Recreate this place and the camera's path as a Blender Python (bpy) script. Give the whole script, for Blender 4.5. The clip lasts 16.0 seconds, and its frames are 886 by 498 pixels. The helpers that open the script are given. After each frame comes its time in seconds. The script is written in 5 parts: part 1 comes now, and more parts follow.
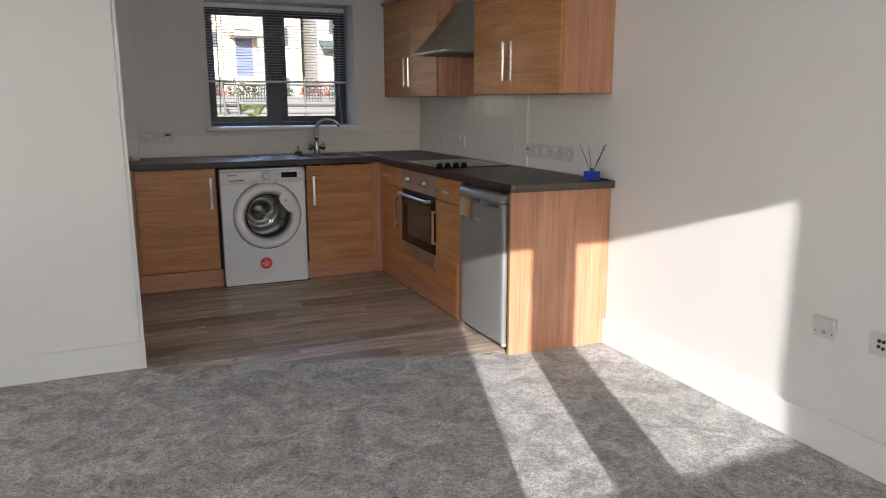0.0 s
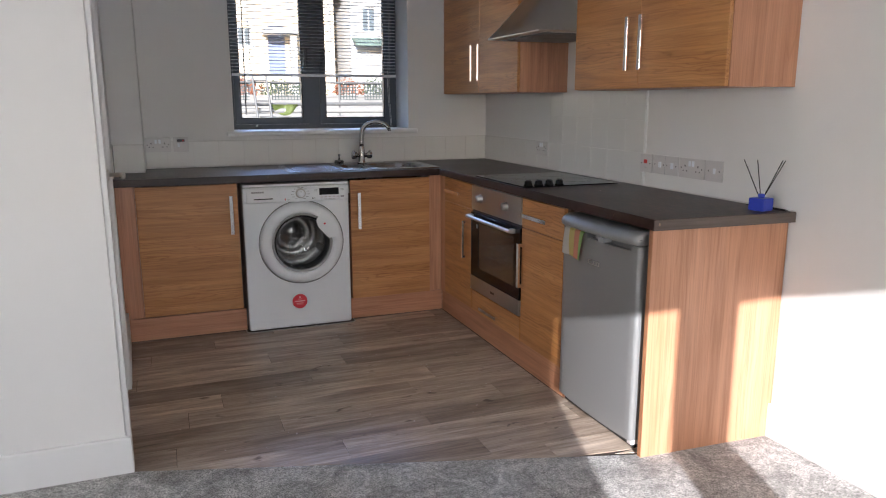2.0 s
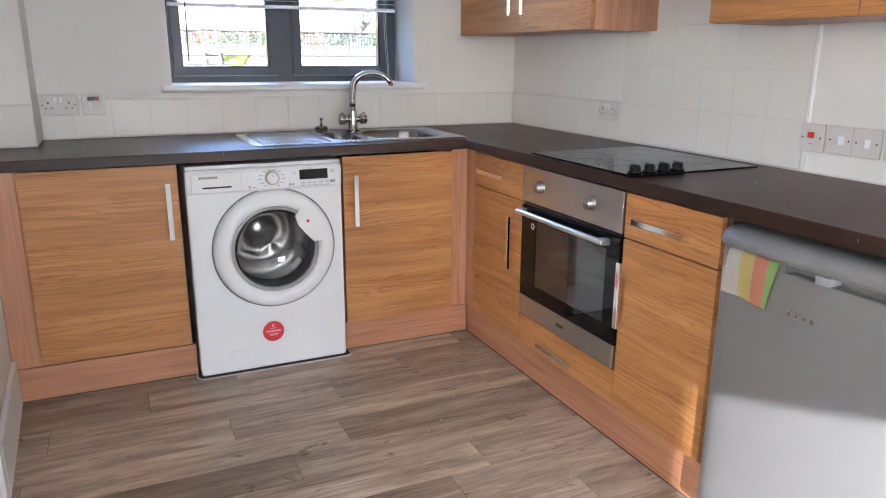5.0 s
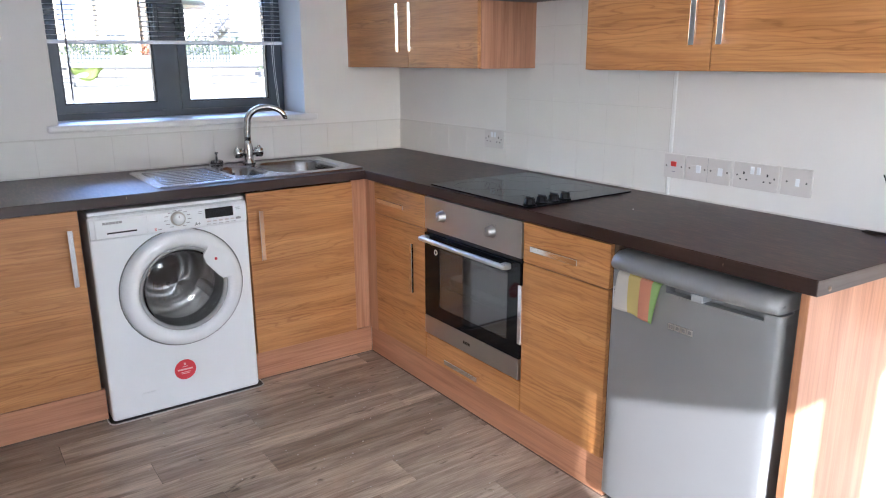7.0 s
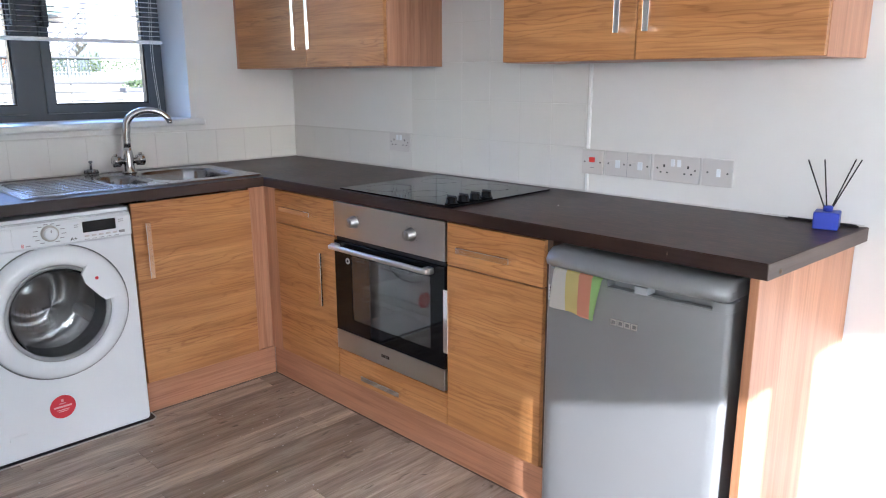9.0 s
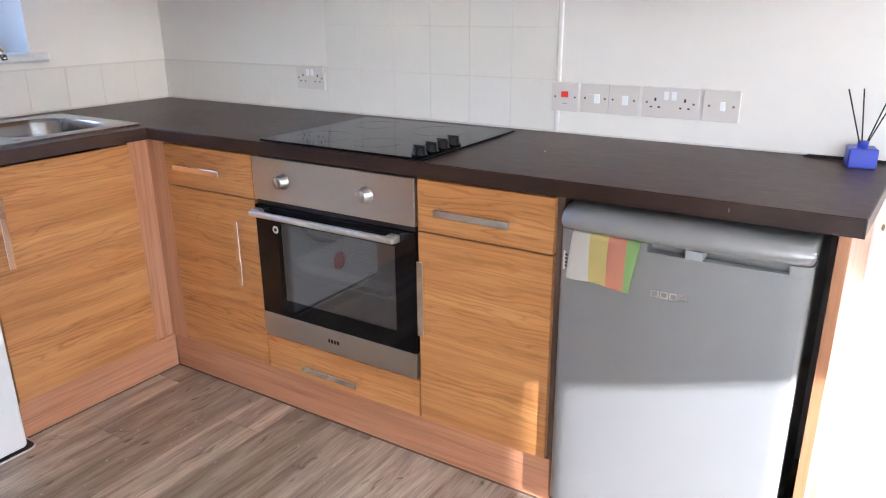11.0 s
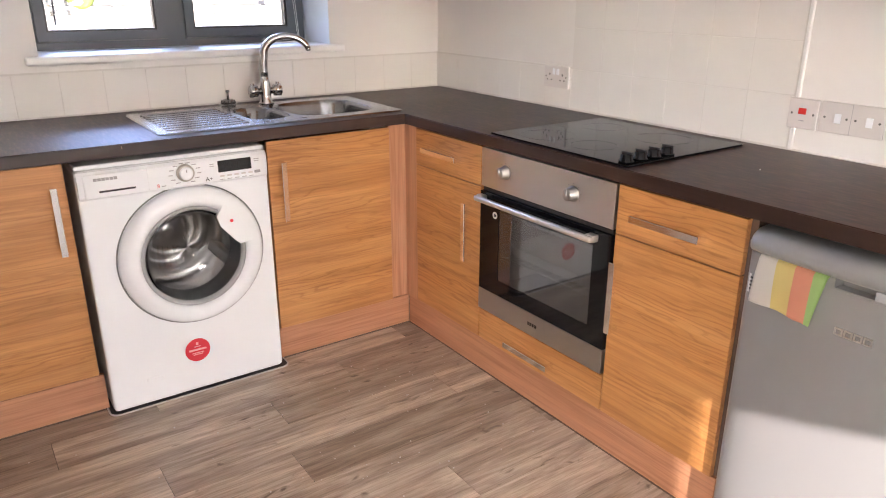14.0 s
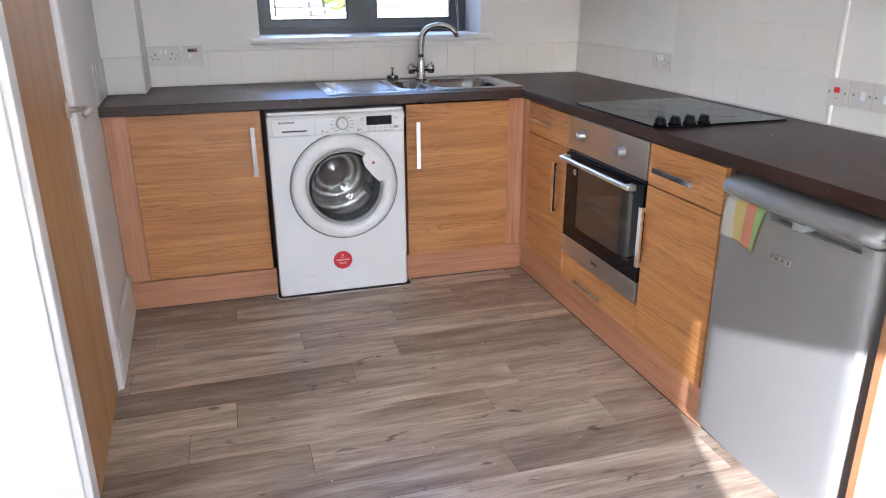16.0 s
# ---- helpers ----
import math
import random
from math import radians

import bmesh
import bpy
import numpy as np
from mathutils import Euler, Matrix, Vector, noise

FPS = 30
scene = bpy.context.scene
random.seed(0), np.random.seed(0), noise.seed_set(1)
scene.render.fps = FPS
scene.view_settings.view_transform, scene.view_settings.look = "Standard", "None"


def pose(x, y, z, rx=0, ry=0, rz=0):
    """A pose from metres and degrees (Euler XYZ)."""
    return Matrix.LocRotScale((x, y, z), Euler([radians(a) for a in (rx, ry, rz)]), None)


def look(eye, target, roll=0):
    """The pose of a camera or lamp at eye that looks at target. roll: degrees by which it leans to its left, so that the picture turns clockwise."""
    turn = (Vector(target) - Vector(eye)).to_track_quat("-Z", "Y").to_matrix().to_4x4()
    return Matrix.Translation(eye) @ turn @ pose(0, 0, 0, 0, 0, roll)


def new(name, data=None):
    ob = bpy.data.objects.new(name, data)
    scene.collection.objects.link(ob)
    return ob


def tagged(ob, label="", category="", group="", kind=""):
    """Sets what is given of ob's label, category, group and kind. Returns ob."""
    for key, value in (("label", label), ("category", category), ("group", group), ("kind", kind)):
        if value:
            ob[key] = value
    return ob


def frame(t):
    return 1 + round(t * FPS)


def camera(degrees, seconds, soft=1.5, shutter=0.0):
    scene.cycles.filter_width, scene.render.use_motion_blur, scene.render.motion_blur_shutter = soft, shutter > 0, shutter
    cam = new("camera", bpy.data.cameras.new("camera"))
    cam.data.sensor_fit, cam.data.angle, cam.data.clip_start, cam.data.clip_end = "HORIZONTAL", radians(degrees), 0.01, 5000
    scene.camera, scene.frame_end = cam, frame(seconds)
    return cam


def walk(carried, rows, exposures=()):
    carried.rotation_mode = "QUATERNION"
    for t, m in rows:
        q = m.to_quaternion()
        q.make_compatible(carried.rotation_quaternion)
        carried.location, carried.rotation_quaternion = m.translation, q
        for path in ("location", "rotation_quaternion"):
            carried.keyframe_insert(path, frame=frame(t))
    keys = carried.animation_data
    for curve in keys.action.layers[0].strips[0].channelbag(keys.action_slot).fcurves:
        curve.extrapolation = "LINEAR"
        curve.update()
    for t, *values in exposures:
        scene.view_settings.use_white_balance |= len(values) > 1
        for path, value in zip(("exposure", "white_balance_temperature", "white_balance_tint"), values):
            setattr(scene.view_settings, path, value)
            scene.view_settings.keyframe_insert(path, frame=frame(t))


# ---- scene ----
cam = camera(63.3, 16.0, soft=1.1)
PATH = [
    (0, (0.603, 0.535, 1.298), (1.379, 2.335, 0.9), -0.1),
    (0.5, (0.633, 0.716, 1.285), (1.389, 2.525, 0.888), 0.0),
    (1, (0.695, 1.0, 1.291), (1.431, 2.816, 0.888), -0.0),
    (1.5, (0.724, 1.346, 1.276), (1.436, 3.172, 0.875), -0.1),
    (2, (0.779, 1.658, 1.295), (1.479, 3.488, 0.894), -0.1),
    (2.5, (0.898, 2.002, 1.306), (1.614, 3.825, 0.903), -0.2),
    (3, (0.925, 2.314, 1.29), (1.669, 4.123, 0.873), -0.3),
    (3.5, (1.027, 2.591, 1.274), (1.768, 4.396, 0.836), -0.5),
    (4, (1.092, 2.863, 1.28), (1.847, 4.654, 0.807), -0.4),
    (4.2, (1.081, 2.951, 1.244), (1.841, 4.738, 0.766), -0.0),
    (6.3, (0.718, 2.883, 1.35), (1.676, 4.539, 0.767), -0.3),
    (6.5, (0.719, 2.872, 1.383), (1.721, 4.508, 0.816), -0.3),
    (7, (0.744, 2.886, 1.384), (1.855, 4.469, 0.874), -0.3),
    (7.5, (0.776, 2.908, 1.356), (1.973, 4.442, 0.893), -0.2),
    (8, (0.763, 2.922, 1.319), (2.021, 4.416, 0.885), -0.0),
    (8.5, (0.766, 2.955, 1.302), (2.076, 4.403, 0.867), -0.0),
    (9, (0.738, 3.084, 1.297), (2.109, 4.465, 0.836), -0.2),
    (9.5, (0.706, 3.241, 1.274), (2.153, 4.525, 0.769), -0.3),
    (9.7, (0.713, 3.289, 1.268), (2.191, 4.527, 0.738), -0.4),
    (11.8, (0.88, 3.873, 1.303), (2.496, 4.836, 0.624), -0.0),
    (12, (0.849, 3.909, 1.32), (2.46, 4.874, 0.633), 0.2),
    (12.5, (0.824, 3.893, 1.326), (2.333, 5.012, 0.641), 0.3),
    (13, (0.848, 3.778, 1.332), (2.215, 5.069, 0.651), 0.2),
    (13.5, (0.876, 3.604, 1.35), (2.095, 5.034, 0.665), 0.0),
    (14, (0.867, 3.397, 1.342), (1.941, 4.943, 0.665), 0.1),
    (14.5, (0.845, 3.192, 1.349), (1.781, 4.825, 0.675), 0.0),
    (15, (0.953, 2.991, 1.336), (1.734, 4.705, 0.666), 0.1),
    (15.5, (0.995, 2.815, 1.328), (1.582, 4.607, 0.661), 0.1),
    (16, (1.005, 2.61, 1.318), (1.539, 4.417, 0.648), -0.3),
]
EXPOSURES = [(0.0, 0.79, 6450, 11), (1.0, 0.89, 6350, 11), (2.0, 1.15, 6150, 13), (2.5, 1.41, 6350, 14), (3.0, 1.69, 6350, 16), (3.5, 1.93, 6350, 16), (4.2, 2.29, 6250, 14), (6.3, 2.33, 5650, 12), (7.5, 2.25, 5700, 12), (9.0, 2.23, 5600, 11), (9.7, 2.41, 5700, 12), (12.0, 2.75, 6050, 14), (12.5, 2.77, 6900, 20), (14.0, 2.71, 6800, 19), (14.5, 2.68, 6650, 17), (15.5, 2.43, 6150, 14), (16.0, 2.33, 5850, 13)]
walk(cam, [(t, look(eye, target, roll)) for t, eye, target, roll in PATH], EXPOSURES)

# ---- world, sun and large lights ----
# sunlight thrown on by the silver fridge keeps its direction
scene.cycles.blur_glossy = 0.0
SUN_DIR = Vector((0.2973, 0.9147, -0.288)).normalized()
world = bpy.data.worlds.new("sky")
scene.world = world
world.use_nodes = True
wt = world.node_tree
wt.nodes.clear()
w_out = wt.nodes.new("ShaderNodeOutputWorld")
w_bg = wt.nodes.new("ShaderNodeBackground")
w_sky = wt.nodes.new("ShaderNodeTexSky")
w_sky.sky_type = "NISHITA"
w_sky.sun_disc = False
w_sky.sun_elevation = math.asin(-SUN_DIR.z)
w_sky.sun_rotation = math.atan2(-SUN_DIR.x, -SUN_DIR.y)
w_bg.inputs["Strength"].default_value = 0.13
wt.links.new(w_sky.outputs[0], w_bg.inputs[0])
wt.links.new(w_bg.outputs[0], w_out.inputs[0])

sun = new("sun", bpy.data.lights.new("sun", "SUN"))
sun.data.energy = 5.0
sun.data.angle = radians(0.4)
sun.data.color = (1.0, 0.98, 0.95)
sun.matrix_world = look((0, 0, 0), SUN_DIR)

# sky light through the living-room window behind the walk
pane_light = new("window_light", bpy.data.lights.new("window_light", "AREA"))
pane_light.data.shape = "RECTANGLE"
pane_light.data.size, pane_light.data.size_y = 1.30, 0.96
pane_light.data.energy = 15.5
pane_light.data.color = (0.92, 0.96, 1.0)
pane_light.matrix_world = look((1.29, -0.98, 1.55), (1.95, 3.4, 0.55))

# fill lamp in an added, unseen side opening; brightens the long wall and units
side_fill = new("side_fill_light", bpy.data.lights.new("side_fill_light", "AREA"))
side_fill.data.shape = "RECTANGLE"
side_fill.data.size, side_fill.data.size_y = 1.66, 1.06
side_fill.data.energy = 16.5
side_fill.data.color = (1.0, 0.98, 0.95)
side_fill.matrix_world = look((-2.262, 1.60, 1.50), (0.5, 2.2, 0.6))

# blue lamp added out of view over the yard, boosting the sky's light
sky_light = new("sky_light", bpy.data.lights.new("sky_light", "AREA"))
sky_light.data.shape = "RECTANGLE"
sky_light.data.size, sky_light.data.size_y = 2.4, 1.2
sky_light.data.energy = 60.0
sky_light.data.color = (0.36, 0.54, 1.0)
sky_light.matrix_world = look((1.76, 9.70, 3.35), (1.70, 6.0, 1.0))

# ---- measures of the place ----
XR, YB, XL = 2.92, 6.40, 0.508       # kitchen: end wall, window wall, door wall
YC, XC = 4.26, 0.572                 # corner of the wall beside the kitchen
XW, YS, ZC = -2.2, -0.84, 2.40       # living room: far side, window wall behind, ceiling
ZT = 0.898                           # top of the worktop


# ---- node helpers ----
def material(name, colour=(0.8, 0.8, 0.8), rough=0.5, metal=0.0, spec=0.5):
    m = bpy.data.materials.new(name)
    m.use_nodes = True
    b = m.node_tree.nodes["Principled BSDF"]
    b.inputs["Base Color"].default_value = (*colour, 1)
    b.inputs["Roughness"].default_value = rough
    b.inputs["Metallic"].default_value = metal
    b.inputs["Specular IOR Level"].default_value = spec
    return m, m.node_tree, b


def coords(nt, scale=(1, 1, 1), shuffle=0.0, turn=(0, 0, 0)):
    tc = nt.nodes.new("ShaderNodeTexCoord")
    mp = nt.nodes.new("ShaderNodeMapping")
    mp.inputs["Scale"].default_value = scale
    mp.inputs["Rotation"].default_value = turn
    if shuffle:
        oi = nt.nodes.new("ShaderNodeObjectInfo")
        mul = nt.nodes.new("ShaderNodeMath")
        mul.operation = "MULTIPLY"
        mul.inputs[1].default_value = shuffle
        add = nt.nodes.new("ShaderNodeVectorMath")
        add.operation = "ADD"
        nt.links.new(oi.outputs["Random"], mul.inputs[0])
        nt.links.new(tc.outputs["Object"], add.inputs[0])
        nt.links.new(mul.outputs[0], add.inputs[1])
        nt.links.new(add.outputs[0], mp.inputs["Vector"])
    else:
        nt.links.new(tc.outputs["Object"], mp.inputs["Vector"])
    return mp.outputs[0]


def noise_tex(nt, vec, scale=5.0, detail=4.0, rough=0.5, distortion=0.0):
    n = nt.nodes.new("ShaderNodeTexNoise")
    n.inputs["Scale"].default_value = scale
    n.inputs["Detail"].default_value = detail
    n.inputs["Roughness"].default_value = rough
    n.inputs["Distortion"].default_value = distortion
    nt.links.new(vec, n.inputs["Vector"])
    return n.outputs["Fac"]


def ramp(nt, fac, stops):
    r = nt.nodes.new("ShaderNodeValToRGB")
    while len(r.color_ramp.elements) < len(stops):
        r.color_ramp.elements.new(0.5)
    for e, (p, c) in zip(r.color_ramp.elements, stops):
        e.position, e.color = p, (*c, 1)
    nt.links.new(fac, r.inputs[0])
    return r.outputs[0]


def mix(nt, a, b, fac=0.5, mode="MULTIPLY"):
    m = nt.nodes.new("ShaderNodeMix")
    m.data_type, m.blend_type = "RGBA", mode
    if isinstance(fac, float):
        m.inputs[0].default_value = fac
    else:
        nt.links.new(fac, m.inputs[0])
    for sock, v in ((m.inputs[6], a), (m.inputs[7], b)):
        if isinstance(v, tuple):
            sock.default_value = (*v, 1)
        else:
            nt.links.new(v, sock)
    return m.outputs[2]


def bump(nt, b, height, strength=0.2, distance=0.002):
    n = nt.nodes.new("ShaderNodeBump")
    n.inputs["Strength"].default_value = strength
    n.inputs["Distance"].default_value = distance
    nt.links.new(height, n.inputs["Height"])
    nt.links.new(n.outputs[0], b.inputs["Normal"])


def span(nt, fac, lo, hi):
    n = nt.nodes.new("ShaderNodeMapRange")
    n.inputs["To Min"].default_value, n.inputs["To Max"].default_value = lo, hi
    nt.links.new(fac, n.inputs["Value"])
    return n.outputs[0]


def wood(name, dark, mid, light, along="X", rough=0.38, figure=1.0):
    """Laminate with straight grain, a slow figure and thin wavy growth lines along one axis."""
    m, nt, b = material(name, mid, rough)

    def stretched(a, c):
        return coords(nt, {"X": (a, c, c), "Y": (c, a, c), "Z": (c, c, a)}[along], shuffle=31.0)

    wide = noise_tex(nt, stretched(0.9, 9), 1.3, 3, 0.55, 0.9 * figure)
    fine = noise_tex(nt, stretched(2.5, 130), 1.6, 3, 0.6, 0.2)
    streak = noise_tex(nt, stretched(1.2, 26), 1.4, 4, 0.6, 0.8 * figure)
    wv = nt.nodes.new("ShaderNodeTexWave")
    wv.wave_type, wv.bands_direction = "BANDS", {"X": "Z", "Y": "Z", "Z": "X"}[along]
    wv.inputs["Scale"].default_value = 11.0
    wv.inputs["Distortion"].default_value = 22.0 * figure
    wv.inputs["Detail"].default_value = 3.0
    wv.inputs["Detail Scale"].default_value = 1.1
    nt.links.new(stretched(0.22, 1.6), wv.inputs["Vector"])
    c1 = ramp(nt, wide, [(0.28, dark), (0.5, mid), (0.74, light)])
    c2 = ramp(nt, streak, [(0.30, (0.74, 0.68, 0.62)), (0.5, (1, 1, 1)), (0.75, (1.12, 1.1, 1.06))])
    c3 = ramp(nt, fine, [(0.3, (0.72, 0.68, 0.64)), (0.6, (1, 1, 1))])
    mask = ramp(nt, noise_tex(nt, stretched(0.5, 5.0), 1.7, 2, 0.5), [(0.42, (0.12, 0.12, 0.12)), (0.60, (0.85, 0.85, 0.85))])
    c4 = ramp(nt, wv.outputs["Fac"], [(0.0, (0.70, 0.62, 0.54)), (0.18, (0.97, 0.96, 0.95)), (0.8, (1.06, 1.06, 1.05))])
    col = mix(nt, mix(nt, c1, c2, 0.75), c3, 0.6)
    lined = mix(nt, col, c4, mask)
    nt.links.new(mix(nt, col, lined, 0.9 * min(figure, 1.0), "MIX"), b.inputs["Base Color"])
    nt.links.new(span(nt, fine, rough - 0.06, rough + 0.1), b.inputs["Roughness"])
    bump(nt, b, fine, 0.12, 0.0006)
    return m


def painted(name, colour, rough=0.6, mottle=0.06, grain=0.12):
    m, nt, b = material(name, colour, rough)
    big = noise_tex(nt, coords(nt, (1, 1, 1)), 1.7, 4, 0.6)
    lo = tuple(c * (1 - mottle) for c in colour)
    nt.links.new(ramp(nt, big, [(0.3, lo), (0.65, colour)]), b.inputs["Base Color"])
    fine = noise_tex(nt, coords(nt, (1, 1, 1)), 210, 3, 0.6)
    bump(nt, b, fine, grain, 0.0012)
    return m


def metal(name, colour, rough, brushed=None):
    m, nt, b = material(name, colour, rough, 1.0)
    s = {"X": (4, 300, 300), "Y": (300, 4, 300), "Z": (300, 300, 4), None: (25, 25, 25)}[brushed]
    f = noise_tex(nt, coords(nt, s), 1.5, 3, 0.6)
    nt.links.new(span(nt, f, rough * 0.93, rough * 1.08), b.inputs["Roughness"])
    if brushed:
        bump(nt, b, f, 0.06, 0.0004)
    return m


# ---- materials ----
M_WALL = painted("wall_paint", (0.735, 0.717, 0.69), 0.62, 0.03, 0.10)
M_CEIL = painted("ceiling_paint", (0.82, 0.81, 0.79), 0.8, 0.03, 0.10)
M_TRIM = painted("white_gloss", (0.76, 0.75, 0.735), 0.33, 0.03, 0.03)
M_OAK = wood("cabinet_laminate", (0.405, 0.176, 0.053), (0.502, 0.229, 0.076), (0.594, 0.296, 0.112), "X")
M_OAKV = wood("cabinet_edge", (0.36, 0.16, 0.075), (0.43, 0.20, 0.10), (0.48, 0.235, 0.125), "Z", 0.4, 0.5)
M_PINK = wood("panel_laminate", (0.443, 0.211, 0.113), (0.518, 0.259, 0.151), (0.583, 0.308, 0.189), "Z", 0.36, 0.45)
M_PINKX = wood("plinth_laminate", (0.41, 0.189, 0.097), (0.486, 0.232, 0.13), (0.551, 0.275, 0.162), "X", 0.36, 0.45)
M_DOORV = wood("door_veneer", (0.40, 0.20, 0.07), (0.47, 0.245, 0.09), (0.53, 0.29, 0.115), "Z", 0.35, 0.6)
M_CARC, _nt, _b = material("cabinet_inside_and_shade", (0.10, 0.06, 0.04), 0.6)
M_CHROME = metal("polished_chrome", (0.60, 0.59, 0.58), 0.13)
M_STEEL = metal("brushed_steel", (0.56, 0.54, 0.51), 0.30, "X")
M_DRUM = metal("drum_steel", (0.43, 0.425, 0.415), 0.29)
M_SINK = metal("sink_steel", (0.36, 0.36, 0.36), 0.23, "X")
M_DIAL = metal("satin_dial", (0.46, 0.45, 0.43), 0.34)
M_SATIN = metal("satin_handle", (0.72, 0.70, 0.67), 0.30)
M_HANDLE = metal("bright_handle", (0.93, 0.925, 0.92), 0.09)
M_SCREW = metal("dull_screw", (0.16, 0.155, 0.15), 0.4)
M_WHITE, _nt, _b = material("appliance_white", (0.82, 0.845, 0.87), 0.16)
M_PLAST, _nt, _b = material("socket_plastic", (0.60, 0.57, 0.55), 0.35)
M_BLACK, _nt, _b = material("black_plastic", (0.012, 0.012, 0.013), 0.35)
M_KNOB = material("glossy_black_knob", (0.008, 0.008, 0.009), 0.14, 0.0, 0.35)[0]
M_RUBBER, _nt, _b = material("grey_gasket", (0.15, 0.158, 0.16), 0.5)
M_GREYP, _nt, _b = material("grey_print", (0.32, 0.32, 0.33), 0.5)
M_GREYL, _nt, _b = material("grey_plastic", (0.36, 0.365, 0.37), 0.5)
M_RED, _nt, _b = material("red_sticker", (0.66, 0.03, 0.05), 0.4)
M_REDSW, _nt, _b = material("red_switch", (0.62, 0.03, 0.02), 0.35)
M_ANTH = painted("anthracite_frame", (0.058, 0.068, 0.080), 0.42, 0.05, 0.04)
M_SLAT = material("blind_slat", (0.86, 0.86, 0.86), 0.45)[0]
M_CORD = material("blind_cord", (0.62, 0.62, 0.6), 0.7)[0]
M_WAND = material("blind_wand", (0.10, 0.10, 0.11), 0.3)[0]
M_BLUE = material("blue_glass", (0.03, 0.055, 0.42), 0.3)[0]
M_STICK = material("reed_stick", (0.02, 0.016, 0.014), 0.8)[0]
M_HOB = material("ceramic_glass", (0.005, 0.005, 0.006), 0.05, 0.0, 0.11)[0]
M_GROUT = painted("grout", (0.64, 0.615, 0.58), 0.85, 0.08, 0.2)

M_FRIDGE, nt, b = material("silver_paint", (0.235, 0.235, 0.232), 0.40, 0.30)
f = noise_tex(nt, coords(nt, (1, 1, 1)), 3.0, 3, 0.5)
nt.links.new(span(nt, f, 0.42, 0.48), b.inputs["Roughness"])
b.inputs["Coat Weight"].default_value = 1.0
b.inputs["Coat Roughness"].default_value = 0.31
b.inputs["Coat IOR"].default_value = 1.8

# worktop: near-black brown laminate, faintly pored
M_TOP, nt, b = material("worktop_laminate", (0.05, 0.034, 0.028), 0.36, 0.0, 0.14)
v = coords(nt, (60, 9, 60))
f = noise_tex(nt, v, 2.2, 5, 0.65)
nt.links.new(ramp(nt, f, [(0.32, (0.013, 0.0048, 0.0032)), (0.5, (0.036, 0.0150, 0.0100)), (0.68, (0.092, 0.042, 0.029))]), b.inputs["Base Color"])
nt.links.new(span(nt, noise_tex(nt, coords(nt), 3.5, 3, 0.5), 0.30, 0.37), b.inputs["Roughness"])
bump(nt, b, f, 0.05, 0.0004)
M_TOPEDGE = wood("worktop_edge", (0.014, 0.006, 0.004), (0.032, 0.014, 0.010), (0.060, 0.028, 0.019), "X", 0.38, 0.5)
M_TOPEDGEY = wood("worktop_edge_y", (0.014, 0.006, 0.004), (0.032, 0.014, 0.010), (0.060, 0.028, 0.019), "Y", 0.38, 0.5)
M_CUT = wood("worktop_end", (0.070, 0.050, 0.042), (0.10, 0.076, 0.064), (0.13, 0.10, 0.088), "X", 0.45, 0.5)

# wall tile, off-white glaze with slight waviness
M_TILE, nt, b = material("tile_glaze", (0.72, 0.70, 0.665), 0.20)
f = noise_tex(nt, coords(nt, (1, 1, 1), shuffle=17.0), 14, 2, 0.5)
bump(nt, b, f, 0.10, 0.002)

# carpet: short cut pile with brushed patches
M_CARPET, nt, b = material("carpet_pile", (0.3, 0.285, 0.27), 0.95, spec=0.15)
v = coords(nt)
patch = noise_tex(nt, v, 6.5, 7, 0.70, 0.9)
tuft = noise_tex(nt, v, 170, 2, 0.8)
tuft2 = noise_tex(nt, v, 60, 3, 0.75)
c = ramp(nt, patch, [(0.36, (0.28, 0.266, 0.251)), (0.50, (0.44, 0.424, 0.404)), (0.62, (0.60, 0.582, 0.558))])
c2 = ramp(nt, tuft, [(0.36, (0.20, 0.20, 0.20)), (0.60, (1.25, 1.25, 1.25))])
c3 = ramp(nt, tuft2, [(0.36, (0.50, 0.50, 0.50)), (0.60, (1.22, 1.22, 1.22))])
nt.links.new(mix(nt, mix(nt, c, c2, 0.85), c3, 0.8), b.inputs["Base Color"])
b.inputs["Sheen Weight"].default_value = 0.25
bump(nt, b, tuft, 0.9, 0.006)

# vinyl plank: grey-brown oak print, differs from plank to plank
M_PLANK, nt, b = material("vinyl_plank", (0.2, 0.15, 0.11), 0.36)
v = coords(nt, (1.1, 8, 8), shuffle=53.0)
wide = noise_tex(nt, v, 1.8, 6, 0.66, 0.45)
finest = noise_tex(nt, coords(nt, (5.0, 120, 120), shuffle=53.0), 1.5, 3, 0.6, 0.2)
streak = noise_tex(nt, coords(nt, (2.0, 24, 24), shuffle=53.0), 1.5, 6, 0.68, 0.7)
knot = noise_tex(nt, coords(nt, (7.0, 17, 17), shuffle=53.0), 1.1, 2, 0.5, 1.2)
oi = nt.nodes.new("ShaderNodeObjectInfo")
tone = ramp(nt, oi.outputs["Random"], [(0.0, (0.66, 0.63, 0.60)), (0.5, (0.98, 0.96, 0.95)), (1.0, (1.3, 1.29, 1.27))])
c = ramp(nt, wide, [(0.28, (0.235, 0.174, 0.132)), (0.47, (0.41, 0.328, 0.262)), (0.66, (0.62, 0.527, 0.44))])
c2 = ramp(nt, streak, [(0.33, (0.62, 0.58, 0.54)), (0.50, (1, 1, 1)), (0.72, (1.15, 1.14, 1.12))])
c3 = ramp(nt, knot, [(0.24, (0.26, 0.22, 0.19)), (0.33, (1, 1, 1))])
